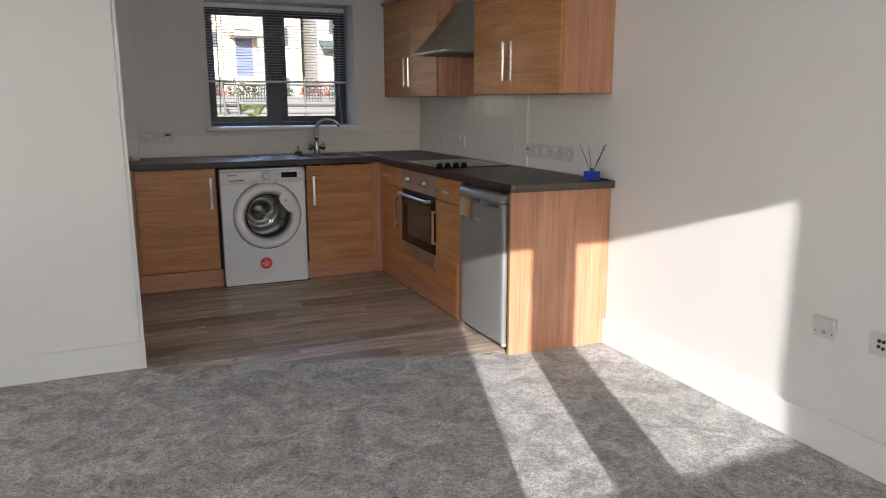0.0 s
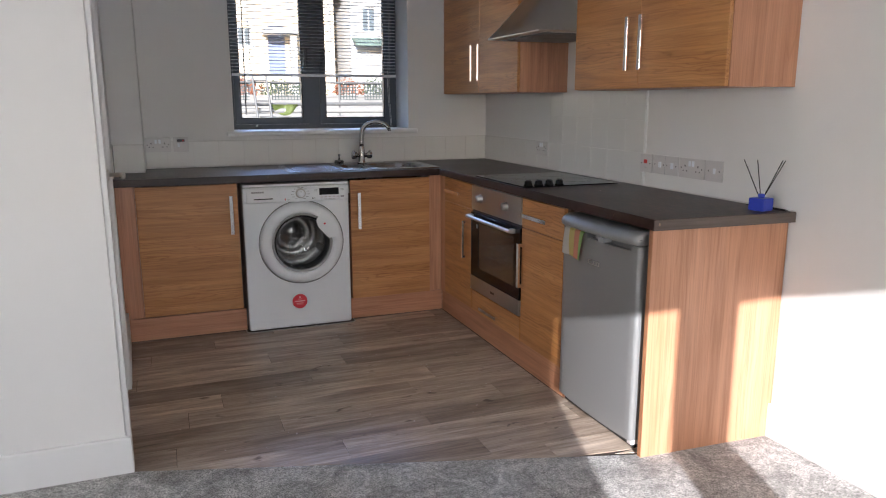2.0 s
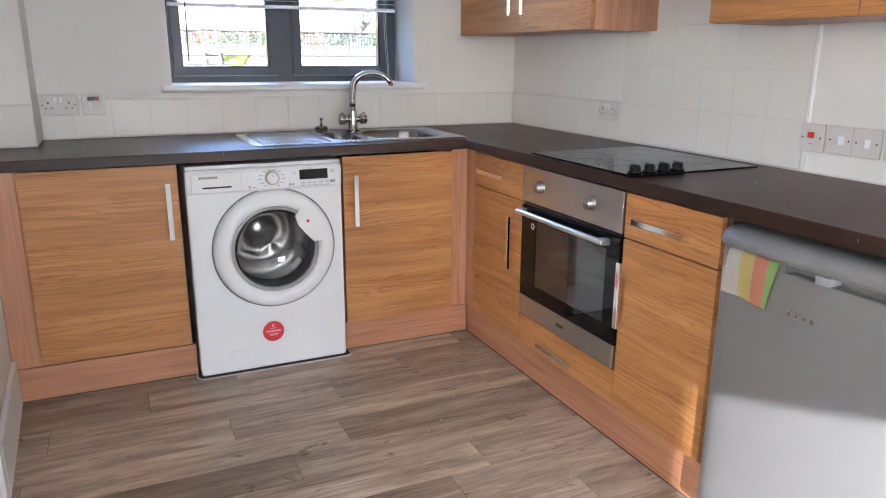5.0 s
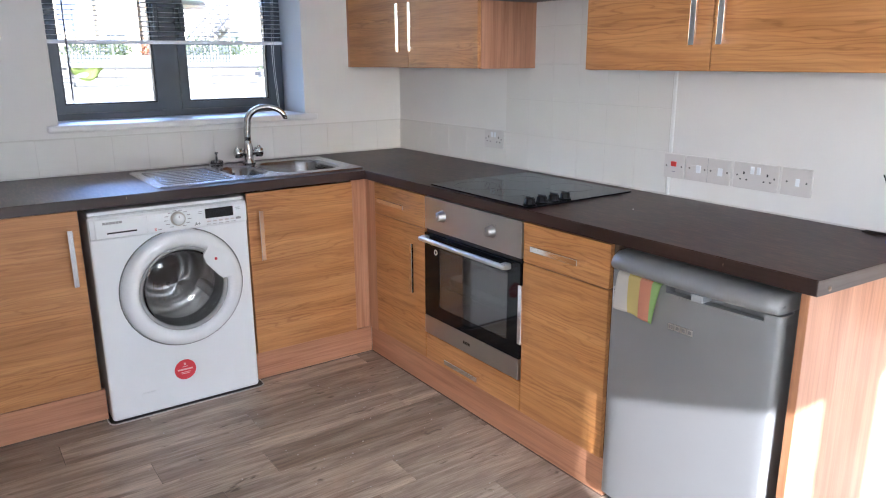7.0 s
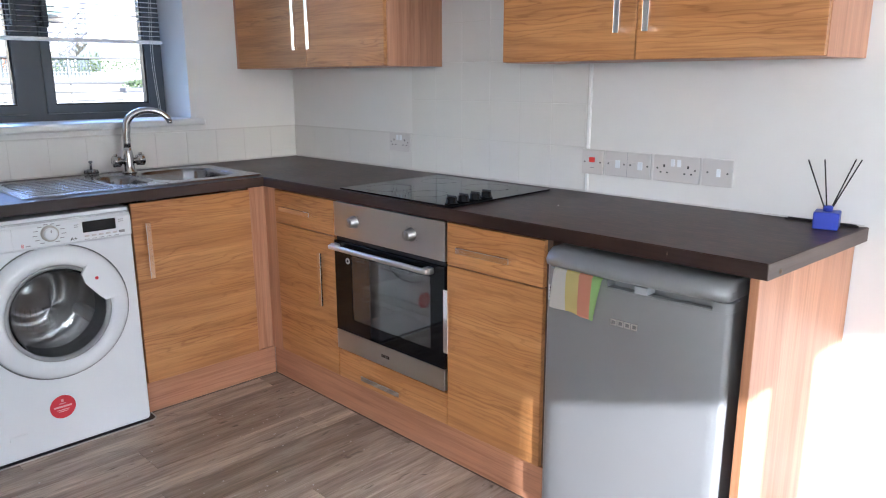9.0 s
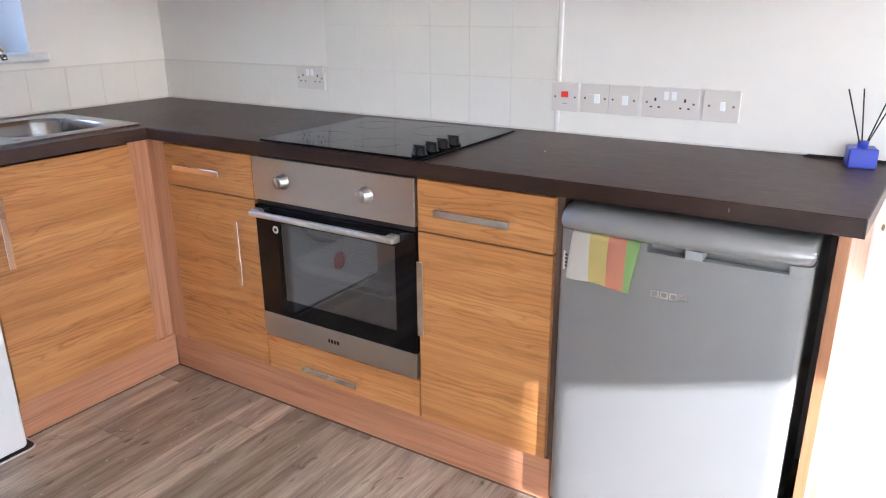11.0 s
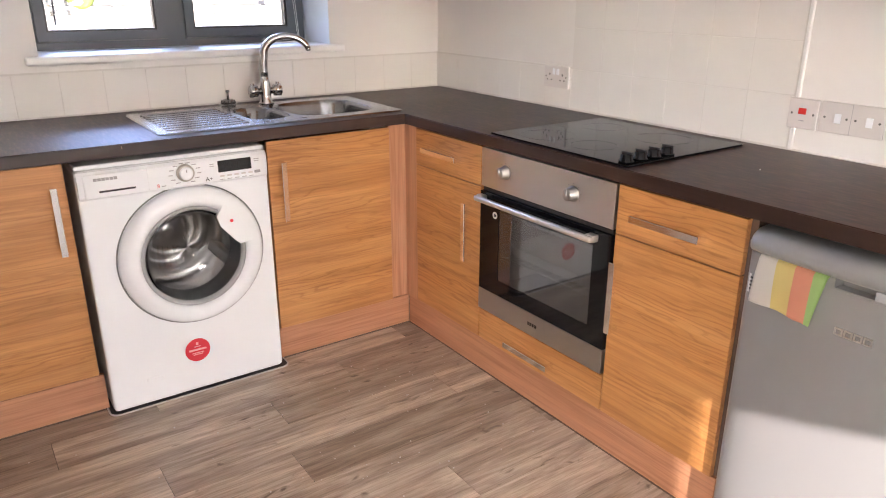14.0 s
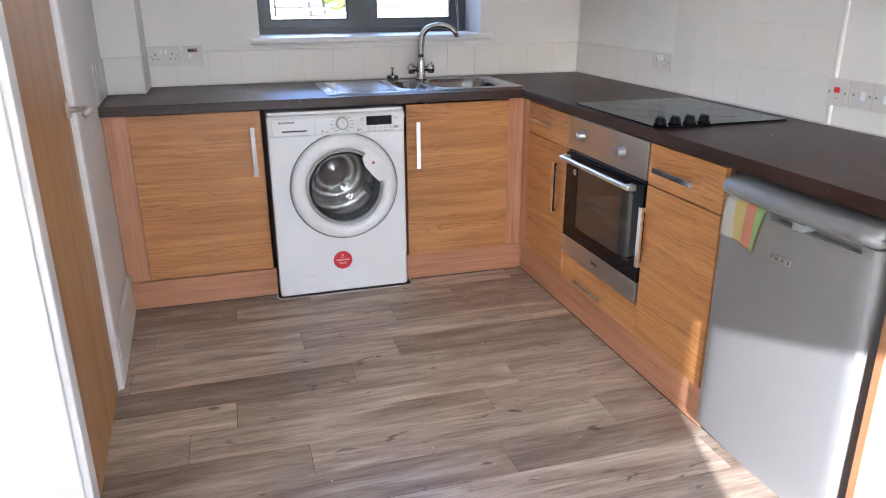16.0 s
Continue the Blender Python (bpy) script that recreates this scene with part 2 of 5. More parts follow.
c5 = ramp(nt, finest, [(0.32, (0.66, 0.63, 0.60)), (0.52, (1, 1, 1)), (0.75, (1.12, 1.12, 1.11))])
col = mix(nt, mix(nt, mix(nt, mix(nt, c, c2, 0.85), c3, 0.9), c5, 0.8), tone, 1.0)
nt.links.new(col, b.inputs["Base Color"])
nt.links.new(span(nt, streak, 0.30, 0.46), b.inputs["Roughness"])
bump(nt, b, streak, 0.10, 0.0006)
M_VBASE = material("vinyl_seam", (0.07, 0.052, 0.04), 0.6)[0]

# clear panes
M_GLASS, nt, b = material("clear_glass", (1, 1, 1), 0.0)
b.inputs["Transmission Weight"].default_value = 1.0
b.inputs["IOR"].default_value = 1.05
M_DGLASS, nt, b = material("door_glass", (0.90, 0.91, 0.91), 0.01)
b.inputs["Transmission Weight"].default_value = 1.0
b.inputs["IOR"].default_value = 1.12
b.inputs["Coat Weight"].default_value = 1.0
b.inputs["Coat Roughness"].default_value = 0.02
M_OVENGLASS, nt, b = material("oven_glass", (0.005, 0.005, 0.006), 0.05)
b.inputs["IOR"].default_value = 1.36
M_OVENWIN, nt, b = material("oven_window", (0.20, 0.21, 0.21), 0.03)
b.inputs["Transmission Weight"].default_value = 0.85
b.inputs["IOR"].default_value = 1.9
M_CAVITY = material("oven_cavity", (0.035, 0.035, 0.036), 0.4)[0]

# striped tea towel, colour by its width
M_CLOTH, nt, b = material("striped_cloth", (0.8, 0.75, 0.6), 0.9)
tc = nt.nodes.new("ShaderNodeTexCoord")
sep = nt.nodes.new("ShaderNodeSeparateXYZ")
nt.links.new(tc.outputs["Object"], sep.inputs[0])
mr = nt.nodes.new("ShaderNodeMapRange")
mr.inputs["From Min"].default_value, mr.inputs["From Max"].default_value = 0.020, 0.182
nt.links.new(sep.outputs["X"], mr.inputs["Value"])
r = nt.nodes.new("ShaderNodeValToRGB")
r.color_ramp.interpolation = "CONSTANT"
for k, (p, c) in enumerate([(0.0, (0.74, 0.69, 0.62)), (0.30, (0.76, 0.62, 0.24)), (0.57, (0.78, 0.34, 0.22)), (0.83, (0.40, 0.60, 0.22))]):
    e = r.color_ramp.elements[k] if k < 2 else r.color_ramp.elements.new(p)
    e.position, e.color = p, (*c, 1)
nt.links.new(mr.outputs[0], r.inputs[0])
nt.links.new(r.outputs[0], b.inputs["Base Color"])
bump(nt, b, noise_tex(nt, coords(nt), 420, 2, 0.6), 0.5, 0.0015)


# ---- mesh helpers ----
def part(name, bm, mat, parent=None, label="", smooth=False):
    me = bpy.data.meshes.new(name)
    bmesh.ops.recalc_face_normals(bm, faces=bm.faces)
    for fc in bm.faces:
        fc.smooth = smooth
    bm.to_mesh(me)
    bm.free()
    me.materials.append(mat)
    ob = new(name, me)
    if parent is not None:
        ob.parent = parent
    if label:
        ob["label"] = label
    return ob


def thing(name, m, label, category, group=""):
    ob = new(name)
    ob.empty_display_size = 0.1
    ob.matrix_basis = m
    return tagged(ob, label, category, group)


def block(bm, x0, x1, y0, y1, z0, z1, r=0.0, seg=2):
    """A box, its edges rounded by r."""
    vs = [bm.verts.new((x, y, z)) for x in (x0, x1) for y in (y0, y1) for z in (z0, z1)]
    fs = [bm.faces.new([vs[i] for i in q]) for q in ((0, 1, 3, 2), (4, 6, 7, 5), (0, 4, 5, 1), (2, 3, 7, 6), (0, 2, 6, 4), (1, 5, 7, 3))]
    if r > 0:
        es = list({e for fc in fs for e in fc.edges})
        bmesh.ops.bevel(bm, geom=es, offset=r, segments=seg, profile=0.5, affect="EDGES", clamp_overlap=True)
    return bm


def solid(x0, x1, y0, y1, z0, z1, r=0.0, seg=2):
    return block(bmesh.new(), x0, x1, y0, y1, z0, z1, r, seg)


def lathe(bm, profile, c=(0, 0, 0), axis="Z", seg=32, a0=0.0, a1=2 * math.pi):
    """Turn (radius, height) pairs about an axis through c. axis 'Y' points to the front (-y)."""
    full = abs(a1 - a0 - 2 * math.pi) < 1e-6
    n = seg if full else seg + 1
    rings = []
    for r, h in profile:
        ring = []
        for k in range(n):
            a = a0 + (a1 - a0) * k / seg
            u, w = r * math.cos(a), r * math.sin(a)
            p = {"Z": (u, w, h), "Y": (u, -h, w), "X": (h, u, w)}[axis]
            ring.append(bm.verts.new((c[0] + p[0], c[1] + p[1], c[2] + p[2])))
        rings.append(ring)
    for i in range(len(rings) - 1):
        for k in range(n if full else n - 1):
            k2 = (k + 1) % n
            bm.faces.new((rings[i][k], rings[i][k2], rings[i + 1][k2], rings[i + 1][k]))
    return bm


def capped(bm, profile, c=(0, 0, 0), axis="Z", seg=24):
    """A turned solid closed at both ends."""
    return lathe(bm, [(1e-4, profile[0][1])] + list(profile) + [(1e-4, profile[-1][1])], c, axis, seg)


def tube(bm, pts, rad, seg=10, ends=True):
    """A round tube along points; rad is one radius or one a point."""
    pts = [Vector(p) for p in pts]
    rads = rad if isinstance(rad, (list, tuple)) else [rad] * len(pts)
    side = None
    rings = []
    for i, p in enumerate(pts):
        d = (pts[min(i + 1, len(pts) - 1)] - pts[max(i - 1, 0)]).normalized()
        if side is None:
            side = d.orthogonal().normalized()
        side = (side - d * side.dot(d)).normalized()
        up = d.cross(side)
        rings.append([bm.verts.new(p + rads[i] * (math.cos(2 * math.pi * k / seg) * side + math.sin(2 * math.pi * k / seg) * up)) for k in range(seg)])
    for a, c in zip(rings, rings[1:]):
        for k in range(seg):
            bm.faces.new((a[k], a[(k + 1) % seg], c[(k + 1) % seg], c[k]))
    if ends:
        bm.faces.new(list(reversed(rings[0])))
        bm.faces.new(rings[-1])
    return bm


def cells(us, vs, keep, w0, w1, axes):
    """A slab between w0 and w1 made of the cells of a grid that are kept; axes names the order, such as 'xzy'."""
    bm = bmesh.new()
    us, vs = sorted(set(us)), sorted(set(vs))
    memo = {}

    def vert(u, v, w):
        if (u, v, w) not in memo:
            d = dict(zip(axes, (u, v, w)))
            memo[(u, v, w)] = bm.verts.new((d["x"], d["y"], d["z"]))
        return memo[(u, v, w)]

    on = {(i, j) for i in range(len(us) - 1) for j in range(len(vs) - 1) if keep((us[i] + us[i + 1]) / 2, (vs[j] + vs[j + 1]) / 2)}
    for i, j in on:
        a, b2, c, d = us[i], us[i + 1], vs[j], vs[j + 1]
        for w in (w0, w1):
            bm.faces.new([vert(a, c, w), vert(b2, c, w), vert(b2, d, w), vert(a, d, w)])
        for di, dj, p, q in ((-1, 0, (a, c), (a, d)), (1, 0, (b2, c), (b2, d)), (0, -1, (a, c), (b2, c)), (0, 1, (a, d), (b2, d))):
            if (i + di, j + dj) not in on:
                bm.faces.new([vert(*p, w0), vert(*q, w0), vert(*q, w1), vert(*p, w1)])
    return bm


def rounded(cx, cy, w, h, r, n=6):
    """Corner-rounded rectangle as a loop of points."""
    pts = []
    for sx, sy, a in ((1, 1, 0), (-1, 1, 90), (-1, -1, 180), (1, -1, 270)):
        for k in range(n + 1):
            t = radians(a + 90 * k / n)
            pts.append((cx + sx * (w / 2 - r) + r * math.cos(t), cy + sy * (h / 2 - r) + r * math.sin(t)))
    return pts


def loft(bm, loops, close_last=True):
    rings = [[bm.verts.new(p) for p in lp] for lp in loops]
    n = len(rings[0])
    for a, c in zip(rings, rings[1:]):
        for k in range(n):
            bm.faces.new((a[k], a[(k + 1) % n], c[(k + 1) % n], c[k]))
    if close_last:
        bm.faces.new(rings[-1])
    return rings


def structure(name, bm, mat, label, parent=None):
    ob = part(name, bm, mat, parent)
    return tagged(ob, label, "", "", "structure")


# ---- large structure ----
def inside(u, v, a, b2, c, d):
    return a < u < b2 and c < v < d


# floor sheets: carpet in the living room, vinyl base in the kitchen, met by a slanting threshold
def prism(pts, z0, z1):
    bm = bmesh.new()
    top = [bm.verts.new((x, y, z1)) for x, y in pts]
    bot = [bm.verts.new((x, y, z0)) for x, y in pts]
    bm.faces.new(top)
    bm.faces.new(bot)
    for k in range(len(pts)):
        k2 = (k + 1) % len(pts)
        bm.faces.new((top[k], top[k2], bot[k2], bot[k]))
    return bm


EDGE_A, EDGE_B = (XL - 0.14, 4.315), (2.36, 3.700)


def edge_y(x):
    return EDGE_A[1] + (x - EDGE_A[0]) * (EDGE_B[1] - EDGE_A[1]) / (EDGE_B[0] - EDGE_A[0])


carpet = structure("floor_carpet", prism([(XW - 0.1, YS - 0.25), (XR + 0.1, YS - 0.25), (XR + 0.1, 3.700), EDGE_B, EDGE_A, (XW - 0.1, 4.315)], -0.1, 0.006), M_CARPET, "grey cut-pile carpet of the living room")
vinyl = structure("floor_vinyl", prism([EDGE_A, EDGE_B, (XR + 0.1, 3.700), (XR + 0.1, YB + 0.1), (XL - 0.14, YB + 0.1)], -0.1, -0.0025), M_VBASE, "grey-brown wood-effect vinyl plank kitchen floor")
bm = bmesh.new()
tube(bm, [(XC - 0.02, edge_y(XC - 0.02), 0.001), (2.36, 3.700, 0.001)], 0.004, 6)
structure("threshold_trim", bm, material("threshold_steel", (0.5, 0.47, 0.43), 0.35, 1.0)[0], "thin metal strip between carpet and vinyl")

# window wall of the kitchen
WX0, WX1, WZ0, WZ1 = 1.19, 2.34, 1.095, 2.07
structure("wall_window", cells([XL - 0.15, WX0, WX1, XR + 0.15], [-0.1, WZ0, WZ1, ZC], lambda u, v: not inside(u, v, WX0, WX1, WZ0, WZ1), YB, YB + 0.34, "xzy"), M_WALL, "white painted wall with a recessed kitchen window")
structure("wall_right", solid(XR, XR + 0.15, YS - 0.3, YB, -0.1, ZC), M_WALL, "white painted long wall behind the kitchen units")

# door wall of the kitchen and the wall beside it
DY0, DY1, DZ = 4.315, 5.090, 2.03
SKEW = pose(XL, 5.78, 0, 0, 0, 2.4) @ pose(-XL, -5.78, 0)   # the door wall stands slightly askew
structure("wall_door", cells([YC + 0.102, DY0, DY1, YB], [-0.1, DZ, ZC], lambda u, v: not inside(u, v, DY0, DY1, -1, DZ), XL - 0.14, XL, "yzx"), M_WALL, "white painted kitchen wall with a door in it").matrix_basis = SKEW
structure("wall_side", solid(XW, XC, YC, YC + 0.10, -0.1, ZC, 0.004), M_WALL, "white painted living room wall ending in a corner")
# opening added in this unseen wall for the side fill lamp
structure("wall_far", cells([YS, 0.70, 2.50, YC + 0.10], [-0.1, 0.90, 2.10, ZC], lambda u, v: not inside(u, v, 0.70, 2.50, 0.90, 2.10), XW - 0.15, XW, "yzx"), M_WALL, "plain white living room wall with an added opening for the fill lamp")

# window wall behind the walk
LX0, LX1, LZ0, LZ1 = 0.56, 2.02, 0.93, 2.14
structure("wall_behind", cells([XW - 0.15, LX0, LX1, XR], [-0.1, LZ0, LZ1, ZC], lambda u, v: not inside(u, v, LX0, LX1, LZ0, LZ1), YS - 0.10, YS, "xzy"), M_WALL, "plain white living room wall with a window")
structure("ceiling", solid(XW - 0.15, XR + 0.15, YS - 0.3, YB + 0.34, ZC, ZC + 0.12), M_CEIL, "white painted flat ceiling")

# skirting boards, with a small rounded top edge
def skirting(name, x0, x1, y0, y1, h=0.140):
    return structure(name, solid(x0, x1, y0, y1, 0.0, h, 0.004), M_TRIM, "white gloss skirting board")


skirting("baseboard_right", XR - 0.020, XR, YS, 3.688)
skirting("baseboard_side", XW, XC + 0.019, YC - 0.018, YC)
skirting("baseboard_kitchen", XL, XL + 0.018, 5.120, 5.775, 0.175).matrix_basis = SKEW
skirting("baseboard_behind", XW, XR - 0.02, YS, YS + 0.018)
skirting("baseboard_far", XW, XW + 0.018, YS + 0.018, YC - 0.018)

# pipe boxing in the corner by the window
structure("pipe_boxing", solid(XL - 0.03, 0.660, 6.145, YB, ZT, ZC, 0.003), M_WALL, "white painted pipe boxing standing on the worktop")


# ---- windows ----
def casement(parent, x0, x1, z0, z1, y, t, w):
    bm = cells([x0, x0 + w, x1 - w, x1], [z0, z0 + w, z1 - w, z1], lambda u, v: not inside(u, v, x0 + w, x1 - w, z0 + w, z1 - w), y, y + t, "xzy")
    sash = part("sash", bm, M_ANTH, parent)
    bm = bmesh.new()
    for a, b2, c, d in ((x0 + w, x0 + w + 0.008, z0 + w, z1 - w), (x1 - w - 0.008, x1 - w, z0 + w, z1 - w), (x0 + w + 0.008, x1 - w - 0.008, z0 + w, z0 + w + 0.008), (x0 + w + 0.008, x1 - w - 0.008, z1 - w - 0.008, z1 - w)):
        block(bm, a, b2, y + 0.012, y + t - 0.012, c, d)
    part("glazing_bead", bm, M_BLACK, sash)
    pane = part("pane", solid(x0 + w + 0.001, x1 - w - 0.001, y + 0.026, y + 0.030, z0 + w + 0.001, z1 - w - 0.001), M_GLASS, sash)
    pane.visible_shadow = False
    return sash


win = thing("window_1", pose(0, 0, 0), "anthracite grey double casement kitchen window", "window")
win["kind"] = "structure"
FY = 6.655
bm = cells([WX0 + 0.008, 1.222, 1.712, 1.790, 2.292, WX1 - 0.004], [1.118, 1.148, 2.03, WZ1], lambda u, v: not (1.148 < v < 2.03 and (1.222 < u < 1.712 or 1.790 < u < 2.292)), FY, FY + 0.07, "xzy")
part("window_frame", bm, M_ANTH, win)
s1 = casement(win, 1.224, 1.711, 1.150, 2.028, FY - 0.008, 0.062, 0.036)
s2 = casement(win, 1.791, 2.290, 1.150, 2.028, FY - 0.008, 0.062, 0.036)
for sash, hx in ((s1, 1.690), (s2, 1.812)):
    bm = solid(hx - 0.014, hx + 0.014, FY - 0.020, FY - 0.008, 1.485, 1.575, 0.004)
    block(bm, hx - 0.011, hx + 0.011, FY - 0.056, FY - 0.018, 1.530, 1.556, 0.004)
    block(bm, hx - 0.012, hx + 0.012, FY - 0.060, FY - 0.042, 1.520, 1.648, 0.006)
    part("window_handle", bm, M_ANTH, sash, "dark grey lever handle")
bm = solid(1.143, 2.400, 6.368, 6.400, 1.086, 1.118, 0.010, 3)
block(bm, WX0 + 0.001, WX1 - 0.001, 6.395, FY + 0.002, 1.0955, 1.1175, 0.0)
part("window_sill", bm, M_TRIM, win, "white painted timber window sill")

# venetian blind, let down halfway
blind = thing("venetian_blind", pose(0, 0, 0), "pale grey venetian blind half lowered over the window", "blind")
BX0, BX1, BYC = 1.212, 2.318, 6.600
part("headrail", solid(BX0, BX1, BYC - 0.014, BYC + 0.014, 2.030, 2.066, 0.003), M_SLAT, blind)
part("bottom_rail", solid(BX0, BX1, BYC - 0.013, BYC + 0.013, 1.462, 1.479, 0.004), M_SLAT, blind)
bm = bmesh.new()
prev = None
for k in range(5):
    u = -1 + k / 2
    yy, zz = u * 0.0125, 0.0020 * (1 - u * u) - u * 0.0008
    cur = (bm.verts.new((BX0, yy, zz)), bm.verts.new((BX1, yy, zz)))
    if prev:
        bm.faces.new((prev[0], prev[1], cur[1], cur[0]))
    prev = cur
bmesh.ops.solidify(bm, geom=list(bm.faces), thickness=0.0008)
slat = part("slat", bm, M_SLAT, blind, smooth=True)
slat.location = (0, BYC, 1.4985)
for k in range(1, 25):
    s = slat.copy()
    scene.collection.objects.link(s)
    s.location = (0, BYC, 1.4985 + 0.0216 * k)
for cx in (1.33, 2.20):
    bm = tube(bmesh.new(), [(cx, BYC - 0.0135, 1.47), (cx, BYC - 0.0135, 2.03)], 0.0011, 5)
    tube(bm, [(cx, BYC + 0.0135, 1.47), (cx, BYC + 0.0135, 2.03)], 0.0011, 5)
    part("ladder_cord", bm, M_CORD, blind)
part("tilt_wand", tube(bmesh.new(), [(1.292, BYC - 0.022, 2.035), (1.287, BYC - 0.021, 1.215)], 0.0036, 8), M_WAND, blind)
pts = []
for k in range(26):
    u = k / 25
    pts.append((2.268 + 0.013 * math.sin(u * 7.5) * u, BYC - 0.020 - 0.012 * math.sin(u * 4.0), 2.03 - 0.905 * u))
bm = tube(bmesh.new(), pts, 0.0012, 6)
tube(bm, [(p[0] - 0.006 - 0.004 * math.sin(3 * i / 25), p[1], p[2]) for i, p in enumerate(pts)], 0.0011, 6)
part("pull_cord", bm, M_CORD, blind)

# living-room window behind the walk
win2 = thing("window_2", pose(0, 0, 0), "anthracite grey living room window behind the walk", "window")
win2["kind"] = "structure"
bm = cells([LX0, 0.633, 0.978, 1.232, 1.823, LX1], [LZ0, 1.020, 2.007, LZ1], lambda u, v: not (1.020 < v < 2.007 and (0.633 < u < 0.978 or 1.232 < u < 1.823)), -0.925, -0.875, "xzy")
part("window_frame", bm, M_ANTH, win2)
for a, b2 in ((0.633, 0.978), (1.232, 1.823)):
    pane = part("pane", solid(a, b2, -0.902, -0.898, 1.020, 2.007), M_GLASS, win2)
    pane.visible_shadow = False

# unseen window, added to frame the side fill lamp
win3 = thing("unseen_side_window", pose(0, 0, 0), "unseen anthracite grey window added round the side fill lamp", "window")
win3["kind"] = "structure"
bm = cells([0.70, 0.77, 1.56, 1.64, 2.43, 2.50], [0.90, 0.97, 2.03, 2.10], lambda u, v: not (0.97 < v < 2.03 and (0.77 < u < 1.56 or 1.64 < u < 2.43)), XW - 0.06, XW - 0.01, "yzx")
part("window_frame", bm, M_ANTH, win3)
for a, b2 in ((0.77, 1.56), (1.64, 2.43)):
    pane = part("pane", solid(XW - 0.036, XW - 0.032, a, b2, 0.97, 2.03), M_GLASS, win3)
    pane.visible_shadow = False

# ---- kitchen door ----
door = thing("door_1", pose(0, 0, 0), "closed oak veneer door in a white frame", "door")
door["kind"] = "structure"
leaf = part("door_leaf", solid(XL - 0.045, XL - 0.003, DY0 + 0.030, DY1 - 0.022, 0.006, DZ - 0.03, 0.002), M_DOORV, door)
bm = bmesh.new()
for a, b2, c, d in ((DY0, DY0 + 0.028, 0.0, DZ), (DY1 - 0.020, DY1, 0.0, DZ), (DY0 + 0.028, DY1 - 0.020, DZ - 0.028, DZ)):
    block(bm, XL - 0.13, XL + 0.002, a, b2, c, d, 0.0015)
part("door_lining", bm, M_TRIM, door)
bm = bmesh.new()
block(bm, XL, XL + 0.016, DY1 - 0.014, DY1 + 0.028, 0.0, DZ + 0.05, 0.004)
block(bm, XL, XL + 0.019, YC + 0.008, YC + 0.080, 0.0, DZ + 0.05, 0.004)
block(bm, XL, XL + 0.016, YC + 0.103, DY1 - 0.014, DZ - 0.012, DZ + 0.05, 0.004)
part("architrave", bm, M_TRIM, door)
bm = capped(bmesh.new(), [(0.026, 0.0), (0.026, 0.006), (0.023, 0.009)], (0, 0, 0), "X", 24)
bm2 = tube(bm, [(0.005, 0, 0), (0.046, 0, 0), (0.058, -0.004, 0), (0.064, -0.016, 0), (0.064, -0.060, 0), (0.064, -0.115, 0)], 0.0095, 12)
handle = part("door_handle", bm2, M_SATIN, leaf, "satin steel lever handle", True)
handle.location = (XL - 0.003, 5.030, 0.992)
door.matrix_basis = SKEW

# ---- kitchen units ----
def bar_handle(parent, x, z, length, upright, mat=None):
    """A flat bar handle on two square feet; x, z name its middle."""
    h = length / 2
    bm = bmesh.new()
    if upright:
        block(bm, x - 0.0095, x + 0.0095, -0.038, -0.026, z - h, z + h, 0.0014)
        for s in (-1, 1):
            block(bm, x - 0.0085, x + 0.0085, -0.027, 0.0, z + s * (h - 0.0085) - 0.008, z + s * (h - 0.0085) + 0.008, 0.001)
    else:
        block(bm, x - h, x + h, -0.038, -0.026, z - 0.0095, z + 0.0095, 0.0014)
        for s in (-1, 1):
            block(bm, x + s * (h - 0.0085) - 0.008, x + s * (h - 0.0085) + 0.008, -0.027, 0.0, z - 0.0085, z + 0.0085, 0.001)
    return part("handle", bm, mat or M_CHROME, parent, "polished chrome bar handle")


def front(parent, name, x0, x1, z0, z1, mat=M_OAK):
    """A door or drawer front, 18 mm thick, standing 2 mm off the carcass."""
    return part(name, solid(x0, x1, 0.0, 0.018, z0, z1, 0.0012, 1), mat, parent)


def carcass(parent, w, z0, z1, depth, mat=M_PINK):
    t = 0.018
    for x in (0.0005, w - t - 0.0005):
        part("side_panel", solid(x, x + t, 0.020, depth, z0, z1), mat, parent)
    part("base_panel", solid(t + 0.001, w - t - 0.001, 0.022, depth, z0, z0 + t), M_CARC, parent)
    part("back_panel", solid(t + 0.001, w - t - 0.001, depth - 0.012, depth - 0.004, z0 + t + 0.001, z1), M_CARC, parent)


FACE_Y, FACE_X = 5.772, 2.337
# back run, beside the door wall
c1 = thing("base_cabinet", pose(0.607, FACE_Y, 0), "oak-effect base cabinet with one closed door", "cabinet", "base cabinets")
carcass(c1, 0.526, 0.137, 0.857, 0.57)
d = front(c1, "door", 0.0, 0.524, 0.139, 0.853)
bar_handle(d, 0.486, 0.683, 0.215, True, M_HANDLE)
# back run, under the sink
c2 = thing("base_cabinet", pose(1.770, FACE_Y, 0), "oak-effect base cabinet under the sink", "cabinet", "base cabinets")
carcass(c2, 0.497, 0.130, 0.700, 0.57)
d = front(c2, "door", 0.0, 0.494, 0.132, 0.848)
bar_handle(d, 0.046, 0.668, 0.215, True, M_HANDLE)
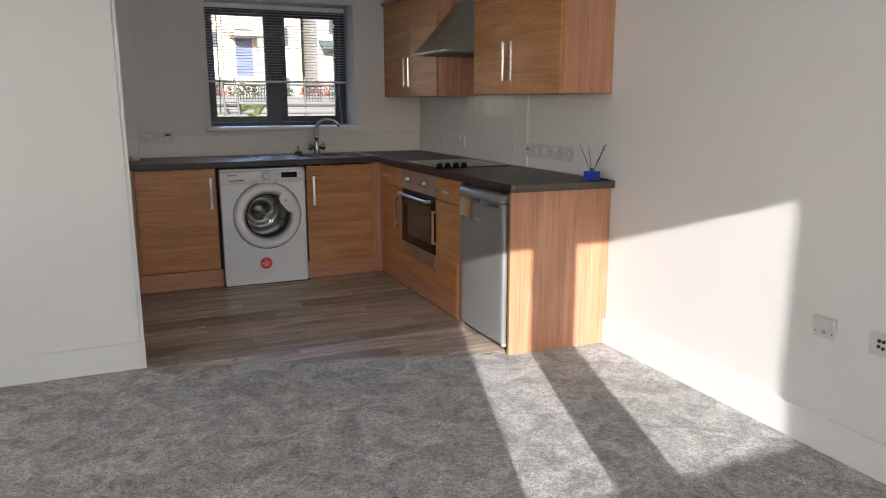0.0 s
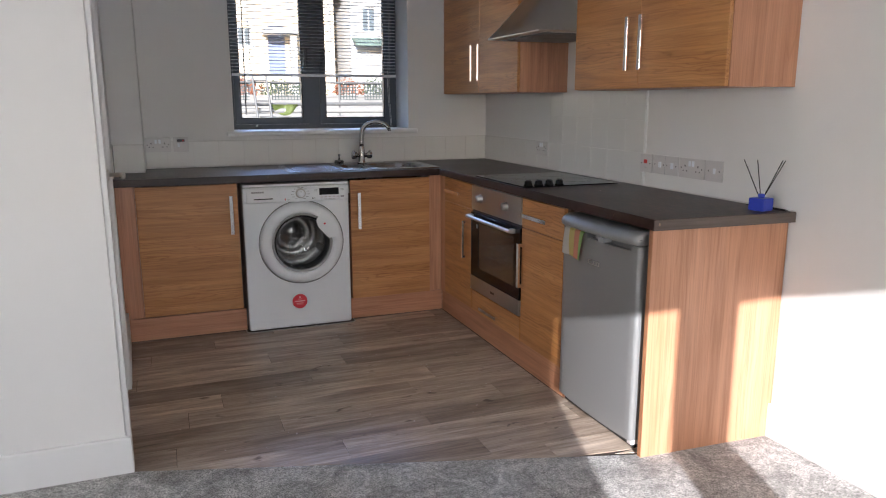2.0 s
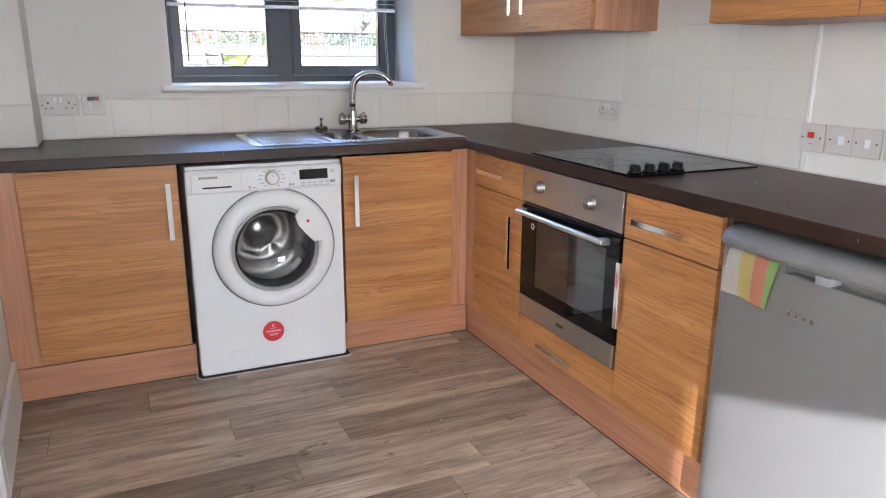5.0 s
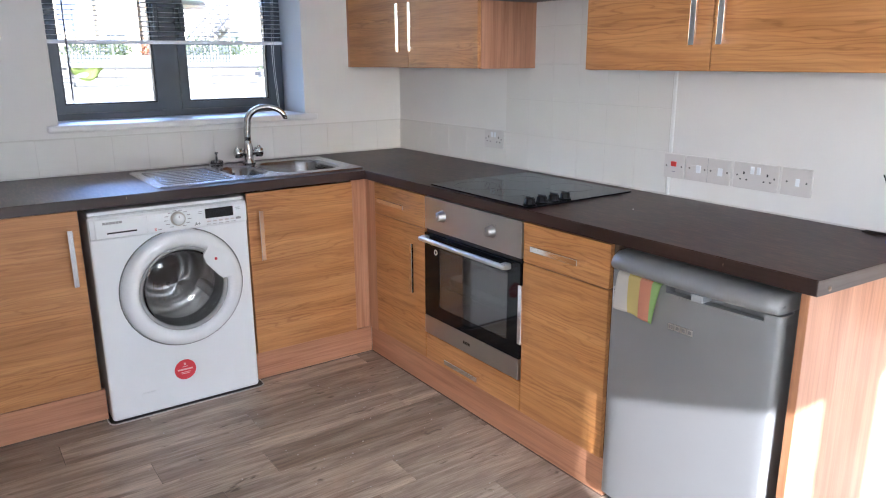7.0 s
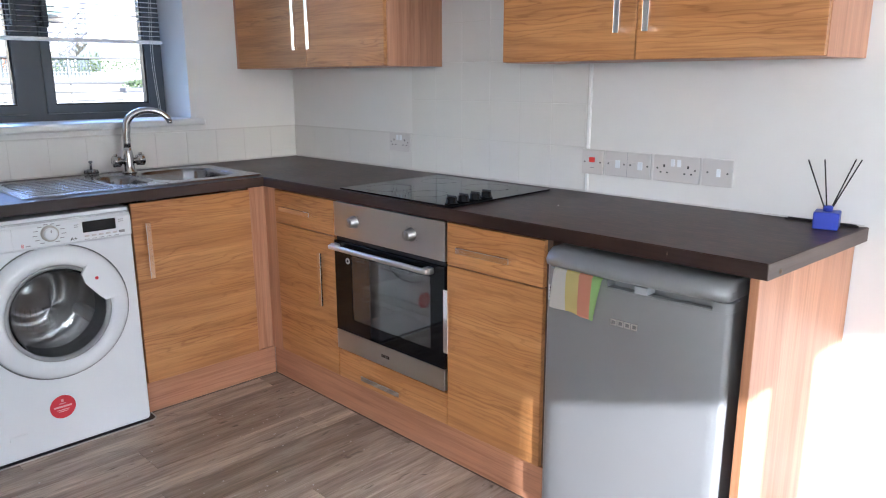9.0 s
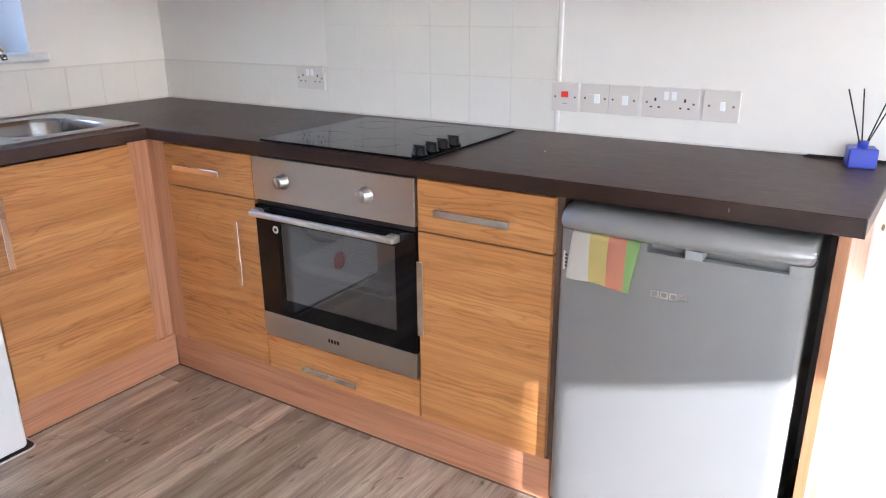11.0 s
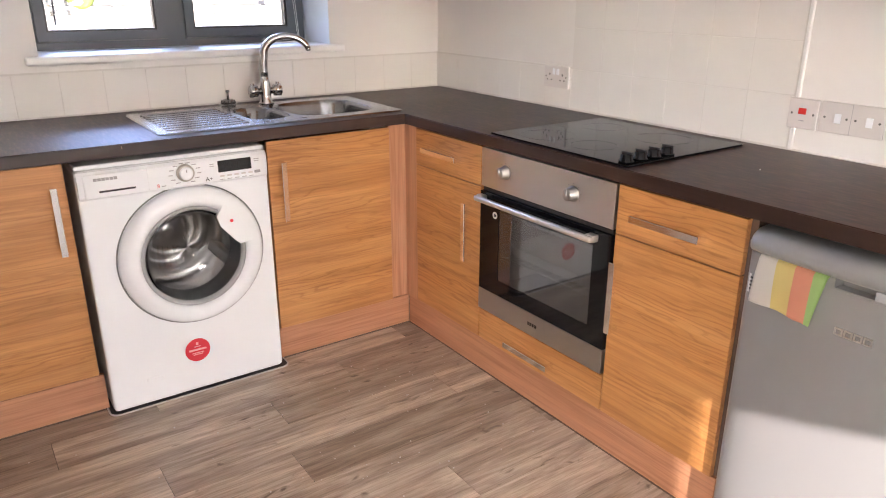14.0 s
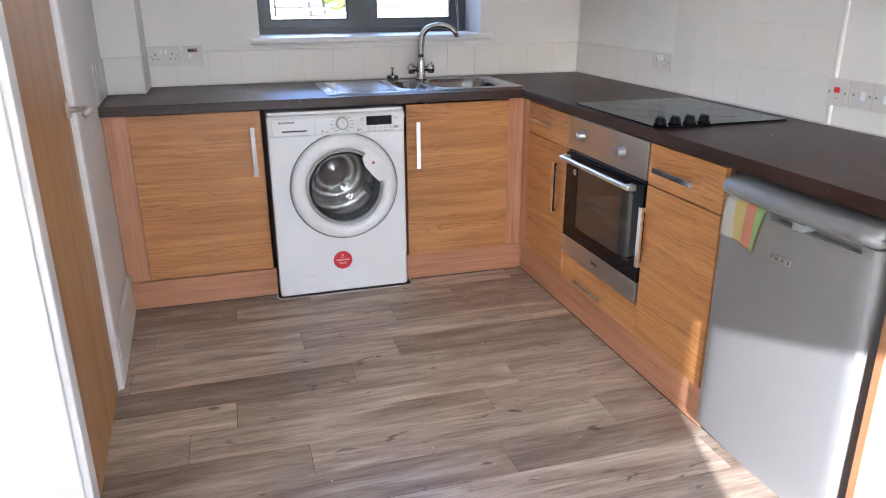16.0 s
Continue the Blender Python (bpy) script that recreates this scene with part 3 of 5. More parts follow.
# end run: drawer and door units either side of the oven
c3 = thing("drawer_cabinet", pose(FACE_X, 5.694, 0, 0, 0, -90), "oak-effect unit with a drawer above a door", "cabinet", "drawer units")
carcass(c3, 0.410, 0.140, 0.855, 0.56)
d = front(c3, "drawer", 0.0, 0.408, 0.713, 0.850)
bar_handle(d, 0.190, 0.784, 0.215, False, M_HANDLE)
d = front(c3, "door", 0.0, 0.408, 0.142, 0.709)
bar_handle(d, 0.352, 0.535, 0.215, True, M_HANDLE)
c4 = thing("drawer_cabinet", pose(FACE_X, 4.676, 0, 0, 0, -90), "oak-effect unit with a drawer above a door", "cabinet", "drawer units")
# side panels coloured dark for the shade in the gap by the fridge
carcass(c4, 0.405, 0.140, 0.855, 0.56, M_CARC)
d = front(c4, "drawer", 0.0, 0.388, 0.711, 0.850)
bar_handle(d, 0.180, 0.776, 0.215, False, M_HANDLE)
d = front(c4, "door", 0.0, 0.388, 0.142, 0.707)
bar_handle(d, 0.028, 0.530, 0.215, True, M_HANDLE)
# oven housing with its low drawer
c5 = thing("oven_housing", pose(FACE_X, 5.283, 0, 0, 0, -90), "oak-effect oven housing with a low drawer", "cabinet")
carcass(c5, 0.605, 0.140, 0.855, 0.56)
d = front(c5, "drawer", 0.002, 0.602, 0.142, 0.258)
bar_handle(d, 0.290, 0.196, 0.215, False, M_HANDLE)

# fillers, posts and plinths
def panel(name, bm, mat, label):
    return tagged(part(name, bm, mat), label, "panel")


def plinth_run(m, length, h, label):
    """A plinth board with a thin edging along its top and a dark seal on the floor."""
    t = thing("plinth", m, label, "panel")
    part("board", solid(0.0, length, 0.0, 0.018, 0.005, h - 0.0012, 0.001, 1), M_PINKX, t)
    part("edging", solid(0.0, length, 0.0006, 0.0174, h - 0.0011, h), M_OAKV, t)
    part("floor_seal", solid(0.0, length, -0.0012, 0.0180, 0.0, 0.0048), M_CARC, t, "dark floor seal")


fp = thing("filler_panel", pose(XL + 0.001, 5.790, 0.132), "reddish wood-effect filler panel beside the base cabinet", "panel")
part("board", solid(0.0, 0.0945, 0.0, 0.020, 0.0, 0.725, 0.001, 1), M_PINK, fp)
part("edging", solid(0.0946, 0.0957, 0.0006, 0.0194, 0.0, 0.725), M_OAKV, fp)
panel("corner_post", cells([2.267, 2.343, 2.361], [5.697, 5.786, 5.804], lambda u, v: u > 2.343 or v > 5.786, 0.132, 0.857, "xyz"), M_PINK, "reddish wood-effect corner post between two runs")
plinth_run(pose(XL + 0.001, 5.784, 0), 0.637, 0.131, "reddish wood-effect plinth under the base cabinet")
plinth_run(pose(1.758, 5.784, 0), 0.591, 0.129, "reddish wood-effect plinth under the sink cabinet")
plinth_run(pose(2.351, 5.783, 0, 0, 0, -90), 1.505, 0.136, "reddish wood-effect plinth below the oven run")
ep = thing("end_panel", pose(2.332, 3.683, 0, 0, 0, -2.6), "reddish wood-effect end panel of the kitchen run", "panel")
part("board", solid(0.0012, XR - 2.335, 0.0, 0.022, 0.0, 0.857, 0.001, 1), M_PINK, ep)
part("edging", solid(0.0, 0.0011, 0.0006, 0.0214, 0.0, 0.857), M_OAKV, ep, "thin edging strip")

# wall cabinets
def wall_cabinet(y_start, w, doors, handles, label, z0=1.346, z1=2.070):
    c = thing("wall_cabinet", pose(2.598, y_start, 0, 0, 0, -90), label, "cabinet", "wall cabinets")
    t = 0.018
    depth = XR - 2.598 - 0.002
    part("side_panel", solid(0.0, t, 0.020, depth, z0, z1), M_PINK, c)
    part("side_panel", solid(w - t, w, 0.020, depth, z0, z1), M_PINK, c)
    part("base_panel", solid(t, w - t, 0.021, depth, z0 + 0.001, z0 + t), M_PINKX, c)
    part("top_panel", solid(t, w - t, 0.021, depth, z1 - t, z1 - 0.001), M_PINKX, c)
    part("cornice", solid(-0.0, w, -0.020, 0.060, z1 + 0.001, z1 + 0.035, 0.006), M_PINKX, c)
    for (a, b2), hx in zip(doors, handles):
        dr = front(c, "door", a, b2, z0 + 0.002, z1 - 0.002)
        bar_handle(dr, hx, z0 + 0.180, 0.212, True, M_HANDLE)
    return c


wc = wall_cabinet(6.398, 1.122, [(0.024, 0.599), (0.603, 1.121)], [0.556, 0.662], "oak-effect two-door wall cabinet by the window")
part("filler", solid(0.001, 0.022, 0.002, 0.0195, 1.348, 2.068), M_PINK, wc)
wall_cabinet(4.677, 0.988, [(0.001, 0.486), (0.490, 0.987)], [0.445, 0.536], "oak-effect two-door wall cabinet above the sockets")

# ---- worktop ----
def end_y(x):
    """The worktop's free end is cut slightly askew to the wall."""
    return 3.631 + 0.057 * (XR - x)


HX0, HX1, HY0, HY1 = 1.775, 2.300, 5.865, 6.245
top = thing("worktop", pose(0, 0, 0), "dark brown L-shaped laminate worktop", "worktop")
bm = cells([XL - 0.025, 2.3235, HX0, HX1, XR - 0.001], [3.637, 5.7505, HY0, HY1, YB - 0.001], lambda u, v: (u > 2.3235 or v > 5.7505) and not inside(u, v, HX0, HX1, HY0, HY1), 0.859, ZT, "xyz")
for v in bm.verts:
    if v.co.y < 3.70:
        v.co.y = end_y(v.co.x)
part("slab", bm, M_TOP, top)
part("edging", solid(XL + 0.001, 2.3225, 5.7475, 5.7500, 0.8595, ZT - 0.0015, 0.0008, 1), M_TOPEDGE, top, "dark wood-grain edge strip")
part("edging", solid(2.3205, 2.3230, end_y(2.322), 5.7475, 0.8595, ZT - 0.0015, 0.0008, 1), M_TOPEDGEY, top, "dark wood-grain edge strip")
part("end_edging", prism([(x, end_y(x) - dy) for x, dy in ((2.3205, 0.0025), (XR - 0.001, 0.0025), (XR - 0.001, 0.0004), (2.3205, 0.0004))], 0.8595, ZT - 0.0015), M_CUT, top, "worn grey-brown end strip")
bm = tube(bmesh.new(), [(1.15, YB - 0.004, ZT + 0.001), (2.90, YB - 0.004, ZT + 0.001)], 0.004, 6)
tube(bm, [(XR - 0.004, 3.64, ZT + 0.001), (XR - 0.004, 6.39, ZT + 0.001)], 0.004, 6)
part("sealant", bm, M_GROUT, top, "white sealant bead")

# ---- sink ----
sink = thing("kitchen_sink", pose(0, 0, ZT), "stainless steel one and a half bowl sink set into the worktop", "sink")
SX, SY, SW, SD = 1.893, 6.055, 0.930, 0.500
bowls = ((2.125, 6.055, 0.340, 0.365, 0.105, 0.150), (1.862, 6.050, 0.164, 0.310, 0.078, 0.085))
bm = bmesh.new()
loops = [rounded(SX, SY, SW - 0.02, SD - 0.02, 0.02)] + [rounded(c[0], c[1], c[2], c[3], c[4]) for c in bowls]
edges = []
for lp in loops:
    vs = [bm.verts.new((x, y, 0.005)) for x, y in lp]
    edges += [bm.edges.new((vs[k], vs[(k + 1) % len(vs)])) for k in range(len(vs))]
bmesh.ops.triangle_fill(bm, use_beauty=True, use_dissolve=False, edges=edges)
part("deck", bm, M_SINK, sink)
bm = bmesh.new()
loft(bm, [[(x, y, 0.005) for x, y in rounded(SX, SY, SW - 0.02, SD - 0.02, 0.02)], [(x, y, 0.0062) for x, y in rounded(SX, SY, SW - 0.012, SD - 0.012, 0.022)], [(x, y, 0.0045) for x, y in rounded(SX, SY, SW - 0.004, SD - 0.004, 0.024)], [(x, y, 0.0004) for x, y in rounded(SX, SY, SW, SD, 0.025)]], False)
part("rim", bm, M_SINK, sink, "", True)
for cx, cy, w, h, r, dep in bowls:
    bm = bmesh.new()
    loft(bm, [[(x, y, z) for x, y in rounded(cx, cy, w - 2 * s, h - 2 * s, max(r - s * 0.4, 0.02))] for s, z in ((0, 0.005), (0.004, 0.001), (0.008, -0.01), (0.014, -dep * 0.55), (0.022, -dep + 0.02), (0.034, -dep + 0.004), (0.055, -dep))])
    bowl = part("bowl", bm, M_SINK, sink, "", True)
    bm = lathe(bmesh.new(), [(0.0001, -dep + 0.002), (0.026, -dep + 0.002), (0.032, -dep + 0.005), (0.038, -dep + 0.0015)], (cx, cy, 0), "Z", 24)
    part("waste", bm, M_CHROME, bowl, "", True)
for k in range(9):
    yy = 5.875 + 0.044 * k
    bm = bmesh.new()
    tube(bm, [(1.468, yy, 0.0035), (1.480, yy, 0.0052), (1.740, yy, 0.0052), (1.752, yy, 0.0035)], 0.0045, 8)
    part("drainer_rib", bm, M_SINK, sink, "", True)
part("overflow", capped(bmesh.new(), [(0.011, 0.005), (0.011, 0.0065), (0.007, 0.0065)], (1.962, 5.868, 0), "Z", 16), M_CHROME, sink)

# mixer tap with a swan neck turned to the side
tap = thing("mixer_tap", pose(1.972, 6.262, ZT + 0.005), "chrome swan-neck mixer tap behind the sink", "tap")
bm = capped(bmesh.new(), [(0.030, 0.0), (0.030, 0.006), (0.024, 0.012), (0.0215, 0.035), (0.0215, 0.078), (0.019, 0.095), (0.0165, 0.11)], (0, 0, 0), "Z", 24)
part("tap_body", bm, M_CHROME, tap, "", True)
pts = [(0, 0, 0.10), (0, 0, 0.13), (0.001, 0, 0.165), (0.005, -0.002, 0.192)]
R0 = 0.091
for k in range(1, 15):
    a = math.pi - k * radians(162) / 14
    u = R0 + 0.004 + R0 * math.cos(a)
    pts.append((u * 0.95, -u * 0.32, 0.196 + 0.070 * math.sin(a)))
part("spout", tube(bmesh.new(), pts, [0.0165] * 4 + [0.0165 - 0.0003 * k for k in range(1, 15)], 16), M_CHROME, tap, "", True)
end = pts[-1]
part("nozzle", tube(bmesh.new(), [(end[0], end[1], end[2] + 0.004), (end[0] + 0.001, end[1], end[2] - 0.010)], 0.0105, 16), M_CHROME, tap, "", True)
for s in (-1, 1):
    bm = tube(bmesh.new(), [(s * 0.014, 0, 0.050), (s * 0.034, 0, 0.053), (s * 0.036, 0, 0.053), (s * 0.064, 0, 0.053), (s * 0.067, 0, 0.053)], [0.013, 0.013, 0.023, 0.0245, 0.020], 20)
    k = part("tap_knob", bm, M_CHROME, tap, "", True)
    part("lever", tube(bmesh.new(), [(s * 0.052, 0, 0.07), (s * 0.054, 0.002, 0.084)], [0.007, 0.008], 10), M_CHROME, k, "", True)

plug = thing("basket_strainer_plug", pose(1.838, 6.335, ZT), "steel basket strainer plug lying upturned on the worktop", "sink plug")
part("rim", capped(bmesh.new(), [(0.038, 0.0), (0.0395, 0.003), (0.032, 0.008)], (0, 0, 0), "Z", 24), M_SINK, plug, "", True)
part("basket", capped(bmesh.new(), [(0.029, 0.008), (0.025, 0.022), (0.014, 0.026)], (0, 0, 0), "Z", 20), M_SINK, plug, "slotted steel basket", True)
bm = bmesh.new()
for k in range(10):
    t = 6.2832 * k / 10
    tube(bm, [(0.0292 * math.cos(t), 0.0292 * math.sin(t), 0.010), (0.0258 * math.cos(t), 0.0258 * math.sin(t), 0.021)], 0.0022, 5)
part("slot", bm, M_BLACK, plug)
part("stem", tube(bmesh.new(), [(0, 0, 0.025), (0.001, 0, 0.056)], 0.0048, 8), M_SINK, plug, "", True)
part("stem_cap", capped(bmesh.new(), [(0.008, 0.054), (0.008, 0.060), (0.005, 0.062)], (0.001, 0, 0), "Z", 14), M_RUBBER, plug, "", True)

# ---- hob ----
hob = thing("ceramic_hob", pose(0, 0, ZT), "black ceramic hob with four knobs set on the worktop", "hob")
part("glass_top", solid(2.338, 2.850, 4.655, 5.240, 0.0005, 0.0060, 0.0018), M_HOB, hob)
for k in range(4):
    bm = capped(bmesh.new(), [(0.0215, 0.0065), (0.0215, 0.010), (0.0185, 0.013), (0.0172, 0.027), (0.015, 0.029)], (2.372 + 0.056 * k, 4.690, 0), "Z", 24)
    kn = part("knob", bm, M_KNOB, hob, "", True)
    x = 2.372 + 0.056 * k
    part("pointer", solid(x - 0.0035, x + 0.0035, 4.672, 4.708, 0.0285, 0.034, 0.0015), M_BLACK, kn)
M_RING = material("hob_marking", (0.035, 0.035, 0.037), 0.15)[0]
for cx, cy, rr in ((2.465, 4.90, 0.072), (2.465, 5.10, 0.090), (2.72, 4.85, 0.090), (2.72, 5.10, 0.072)):
    part("cooking_zone", lathe(bmesh.new(), [(rr - 0.0012, 0.0061), (rr - 0.0012, 0.0063), (rr, 0.0063), (rr, 0.0061)], (cx, cy, 0), "Z", 40), M_RING, hob)

# ---- oven ----
oven = thing("built_in_oven", pose(FACE_X, 5.278, 0, 0, 0, -90), "stainless steel and black glass built-in single oven", "oven")
OW = 0.595
part("control_panel", solid(0.0, OW, -0.004, 0.016, 0.718, 0.850, 0.0015), M_STEEL, oven, "brushed steel control panel")
for kx in (0.126, 0.435):
    kb = part("dial", capped(bmesh.new(), [(0.024, 0.004), (0.024, 0.008), (0.0195, 0.010), (0.0185, 0.030), (0.016, 0.0325)], (kx, 0, 0.786), "Y", 28), M_DIAL, oven, "", True)
    part("pointer", solid(kx - 0.0018, kx + 0.0018, -0.0345, -0.0315, 0.786, 0.803), M_GREYP, kb)
    bm = bmesh.new()
    for a in range(7):
        t = radians(-30 + a * 40)
        block(bm, kx + 0.031 * math.cos(t) - 0.0012, kx + 0.031 * math.cos(t) + 0.0012, -0.0048, -0.0042, 0.786 + 0.031 * math.sin(t) - 0.0012, 0.786 + 0.031 * math.sin(t) + 0.0012)
    part("dial_marks", bm, M_GREYP, oven)
part("vent_slot", solid(0.004, OW - 0.004, 0.004, 0.016, 0.702, 0.717), M_BLACK, oven)
odoor = part("oven_door", cells([0.0, 0.100, 0.528, OW], [0.345, 0.400, 0.655, 0.701], lambda u, v: not inside(u, v, 0.100, 0.528, 0.400, 0.655), -0.006, 0.012, "xzy"), M_OVENGLASS, oven, "black glass oven door")
part("door_window", solid(0.100, 0.528, -0.004, 0.002, 0.400, 0.655), M_OVENWIN, odoor, "dark see-through inner window")
part("bottom_trim", solid(0.0, OW, -0.008, 0.012, 0.266, 0.3445, 0.0015), M_STEEL, odoor, "brushed steel lower trim")
bm = solid(0.008, OW - 0.045, -0.046, -0.028, 0.672, 0.690, 0.006, 3)
for kx in (0.022, OW - 0.062):
    block(bm, kx - 0.016, kx + 0.016, -0.032, -0.006, 0.670, 0.692, 0.004)
part("handle", bm, M_SATIN, odoor, "steel bar handle")
bm = bmesh.new()
for k, (a, w) in enumerate(((0.268, 0.007), (0.278, 0.009), (0.290, 0.008), (0.301, 0.010))):
    block(bm, a, a + w, -0.0086, -0.0082, 0.300, 0.312)
part("badge", bm, M_BLACK, odoor, "small dark maker's mark")
part("safety_label", capped(bmesh.new(), [(0.012, 0.0061), (0.012, 0.0066)], (0.080, 0, 0.630), "Y", 20), M_PLAST, odoor, "round white label")
part("safety_mark", capped(bmesh.new(), [(0.006, 0.0067), (0.006, 0.0071)], (0.080, 0, 0.630), "Y", 16), M_BLACK, odoor)
cav = bmesh.new()
for a in ((0.06, 0.07, 0.02, 0.40, 0.36, 0.69), (0.525, 0.535, 0.02, 0.40, 0.36, 0.69), (0.07, 0.525, 0.39, 0.40, 0.36, 0.69), (0.07, 0.525, 0.02, 0.39, 0.36, 0.37), (0.07, 0.525, 0.02, 0.39, 0.68, 0.69)):
    block(cav, *a)
part("oven_cavity", cav, M_CAVITY, oven)
for z in (0.47, 0.62):
    bm = tube(bmesh.new(), [(0.072, 0.045, z), (0.523, 0.045, z)], 0.0028, 8)
    tube(bm, [(0.072, 0.37, z), (0.523, 0.37, z)], 0.0028, 8)
    for k in range(13):
        tube(bm, [(0.09 + 0.0345 * k, 0.045, z), (0.09 + 0.0345 * k, 0.37, z)], 0.0018, 6)
    part("wire_shelf", bm, M_SATIN, oven, "", True)
tray = bmesh.new()
loft(tray, [[(x, y, z) for x, y in rounded(0.297, 0.21, w, h, 0.02)] for w, h, z in ((0.43, 0.31, 0.515), (0.42, 0.30, 0.49), (0.40, 0.28, 0.477))])
part("baking_tray", tray, M_SATIN, oven, "", True)

# ---- cooker hood ----
hood = thing("cooker_hood", pose(2.420, 5.275, 0, 0, 0, -90), "brushed steel chimney cooker hood between wall cabinets", "cooker hood")
HW, HD = 0.560, XR - 2.420 - 0.008
part("rim", solid(0.0, HW, 0.0, HD, 1.615, 1.623, 0.002), M_STEEL, hood)
bm = bmesh.new()
lps = []
for k in range(9):
    u = k / 8
    f = u ** 0.92
    a = (HW / 2 - 0.125) * f
    yf = (HD - 0.235) * f
    z = 1.623 + 0.33 * u
    lps.append([(0.002 + a, 0.002 + yf, z), (HW - 0.002 - a, 0.002 + yf, z), (HW - 0.002 - a, HD, z), (0.002 + a, HD, z)])
loft(bm, lps, False)
part("canopy", bm, M_STEEL, hood, "", True)
part("chimney", solid(HW / 2 - 0.125, HW / 2 + 0.125, HD - 0.235, HD, 1.952, ZC - 0.002, 0.002), M_STEEL, hood)
bm = bmesh.new()
for k in range(2):
    block(bm, 0.05 + 0.235 * k, 0.05 + 0.235 * k + 0.225, 0.06, HD - 0.06, 1.609, 1.6148)
part("grease_filter", bm, M_RUBBER, hood)

# ---- washing machine ----
WMX, WMY = 1.152, 5.728
wm = thing("washing_machine", pose(WMX, WMY, 0), "white front-loading washing machine under the worktop", "washing machine")
WW, WH = 0.598, 0.832
CXW, CZW = 0.318, 0.508
bm = bmesh.new()
zc, zh = (0.007 + WH) / 2, WH - 0.007


def shell_loop(inset, y, r):
    return [(px, y, pz) for px, pz in rounded(WW / 2, zc, WW - 2 * inset, zh - 2 * inset, r)]


rings = loft(bm, [shell_loop(0.010, 0.0, 0.008), shell_loop(0.004, 0.002, 0.012), shell_loop(0.001, 0.007, 0.014), shell_loop(0.0, 0.014, 0.015), shell_loop(0.0, 0.545, 0.015)])
part("body", bm, M_WHITE, wm)
bm = bmesh.new()
outer = [bm.verts.new(p) for p in shell_loop(0.010, 0.0, 0.008)]
hole = [bm.verts.new((CXW + 0.1685 * math.cos(radians(6 * k)), 0.0, CZW + 0.1685 * math.sin(radians(6 * k)))) for k in range(60)]
edges = [bm.edges.new((lp[k], lp[(k + 1) % len(lp)])) for lp in (outer, hole) for k in range(len(lp))]
bmesh.ops.triangle_fill(bm, use_beauty=True, use_dissolve=False, edges=edges)
part("front_panel", bm, M_WHITE, wm)
part("top_lid", solid(0.004, WW - 0.004, 0.010, 0.545, WH + 0.0005, WH + 0.014, 0.004), M_WHITE, wm)
# fascia, bowed forward
bm = bmesh.new()
lps = []
for z, o in ((0.742, -0.001), (0.750, -0.009), (0.790, -0.012), (0.818, -0.010), (0.829, -0.001)):
    lps.append([(0.004, o + 0.002, z), (0.02, o, z), (0.3, o - 0.004, z), (WW - 0.02, o, z), (WW - 0.004, o + 0.002, z), (WW - 0.004, 0.012, z), (0.004, 0.012, z)])
loft(bm, lps)
part("fascia", bm, M_WHITE, wm)
dw = part("detergent_drawer", solid(0.020, 0.205, -0.0165, -0.008, 0.748, 0.822, 0.004), M_WHITE, wm)
part("drawer_grip", solid(0.060, 0.165, -0.0172, -0.0160, 0.7645, 0.7705), M_BLACK, dw)
bm = bmesh.new()
for k in range(6):
    block(bm, 0.048 + 0.0115 * k, 0.048 + 0.0115 * k + 0.0102, -0.0172, -0.0163, 0.801, 0.810)
part("badge", bm, M_GREYP, wm, "grey maker's mark")
dial = part("programme_dial", capped(bmesh.new(), [(0.0215, 0.012), (0.0215, 0.034), (0.0180, 0.037)], (0.318, 0, 0.792), "Y", 32), M_WHITE, wm, "", True)
part("dial_ring", lathe(bmesh.new(), [(0.0280, 0.012), (0.0275, 0.025), (0.0250, 0.0285), (0.0217, 0.029)], (0.318, 0, 0.792), "Y", 32), M_STEEL, dial, "grey metal ring", True)
part("pointer", solid(0.3165, 0.3195, -0.0378, -0.0365, 0.797, 0.806), M_GREYP, dial)
bm = bmesh.new()
for k in range(12):
    t = radians(-60 + k * 27)
    sx, sz = 0.318 + 0.045 * math.cos(t), 0.790 + 0.034 * math.sin(t)
    block(bm, sx - 0.007, sx + 0.007, -0.0156, -0.0150, sz - 0.0013, sz + 0.0013)
part("programme_print", bm, M_GREYP, wm)
part("display", solid(0.425, 0.538, -0.0155, -0.008, 0.777, 0.816, 0.002), M_KNOB, wm, "black display window")
for k in range(5):
    part("button", solid(0.430 + 0.024 * k, 0.445 + 0.024 * k, -0.0160, -0.008, 0.762, 0.767, 0.001, 1), M_PLAST, wm)
part("start_button", solid(0.548, 0.568, -0.0150, -0.006, 0.760, 0.769, 0.002), M_GREYP, wm)
for k in range(5):
    part("button_print", solid(0.428 + 0.025 * k, 0.444 + 0.025 * k, -0.0146, -0.0140, 0.7525, 0.7545), M_GREYP, wm)
for sz in (0.800, 0.807):
    part("side_print", solid(0.548, 0.566, -0.0135, -0.0128, sz, sz + 0.002), M_GREYP, wm)
    part("side_print", solid(0.398, 0.412, -0.0152, -0.0146, sz, sz + 0.002), M_GREYP, wm)


def lettering(name, text, x, y, z, size, mat, parent):
    """Flat writing that faces local -y, from its lower left corner."""
    cu = bpy.data.curves.new(name, "FONT")
    cu.body, cu.size, cu.extrude, cu.resolution_u = text, size, 0.0002, 3
    ob = bpy.data.objects.new(name, cu)
    me = bpy.data.meshes.new_from_object(ob)
    bpy.data.objects.remove(ob)
    bm = bmesh.new()
    bm.from_mesh(me)
    bpy.data.meshes.remove(me)
    bmesh.ops.transform(bm, matrix=pose(x, y, z, 90), verts=bm.verts)
    return part(name, bm, mat, parent)


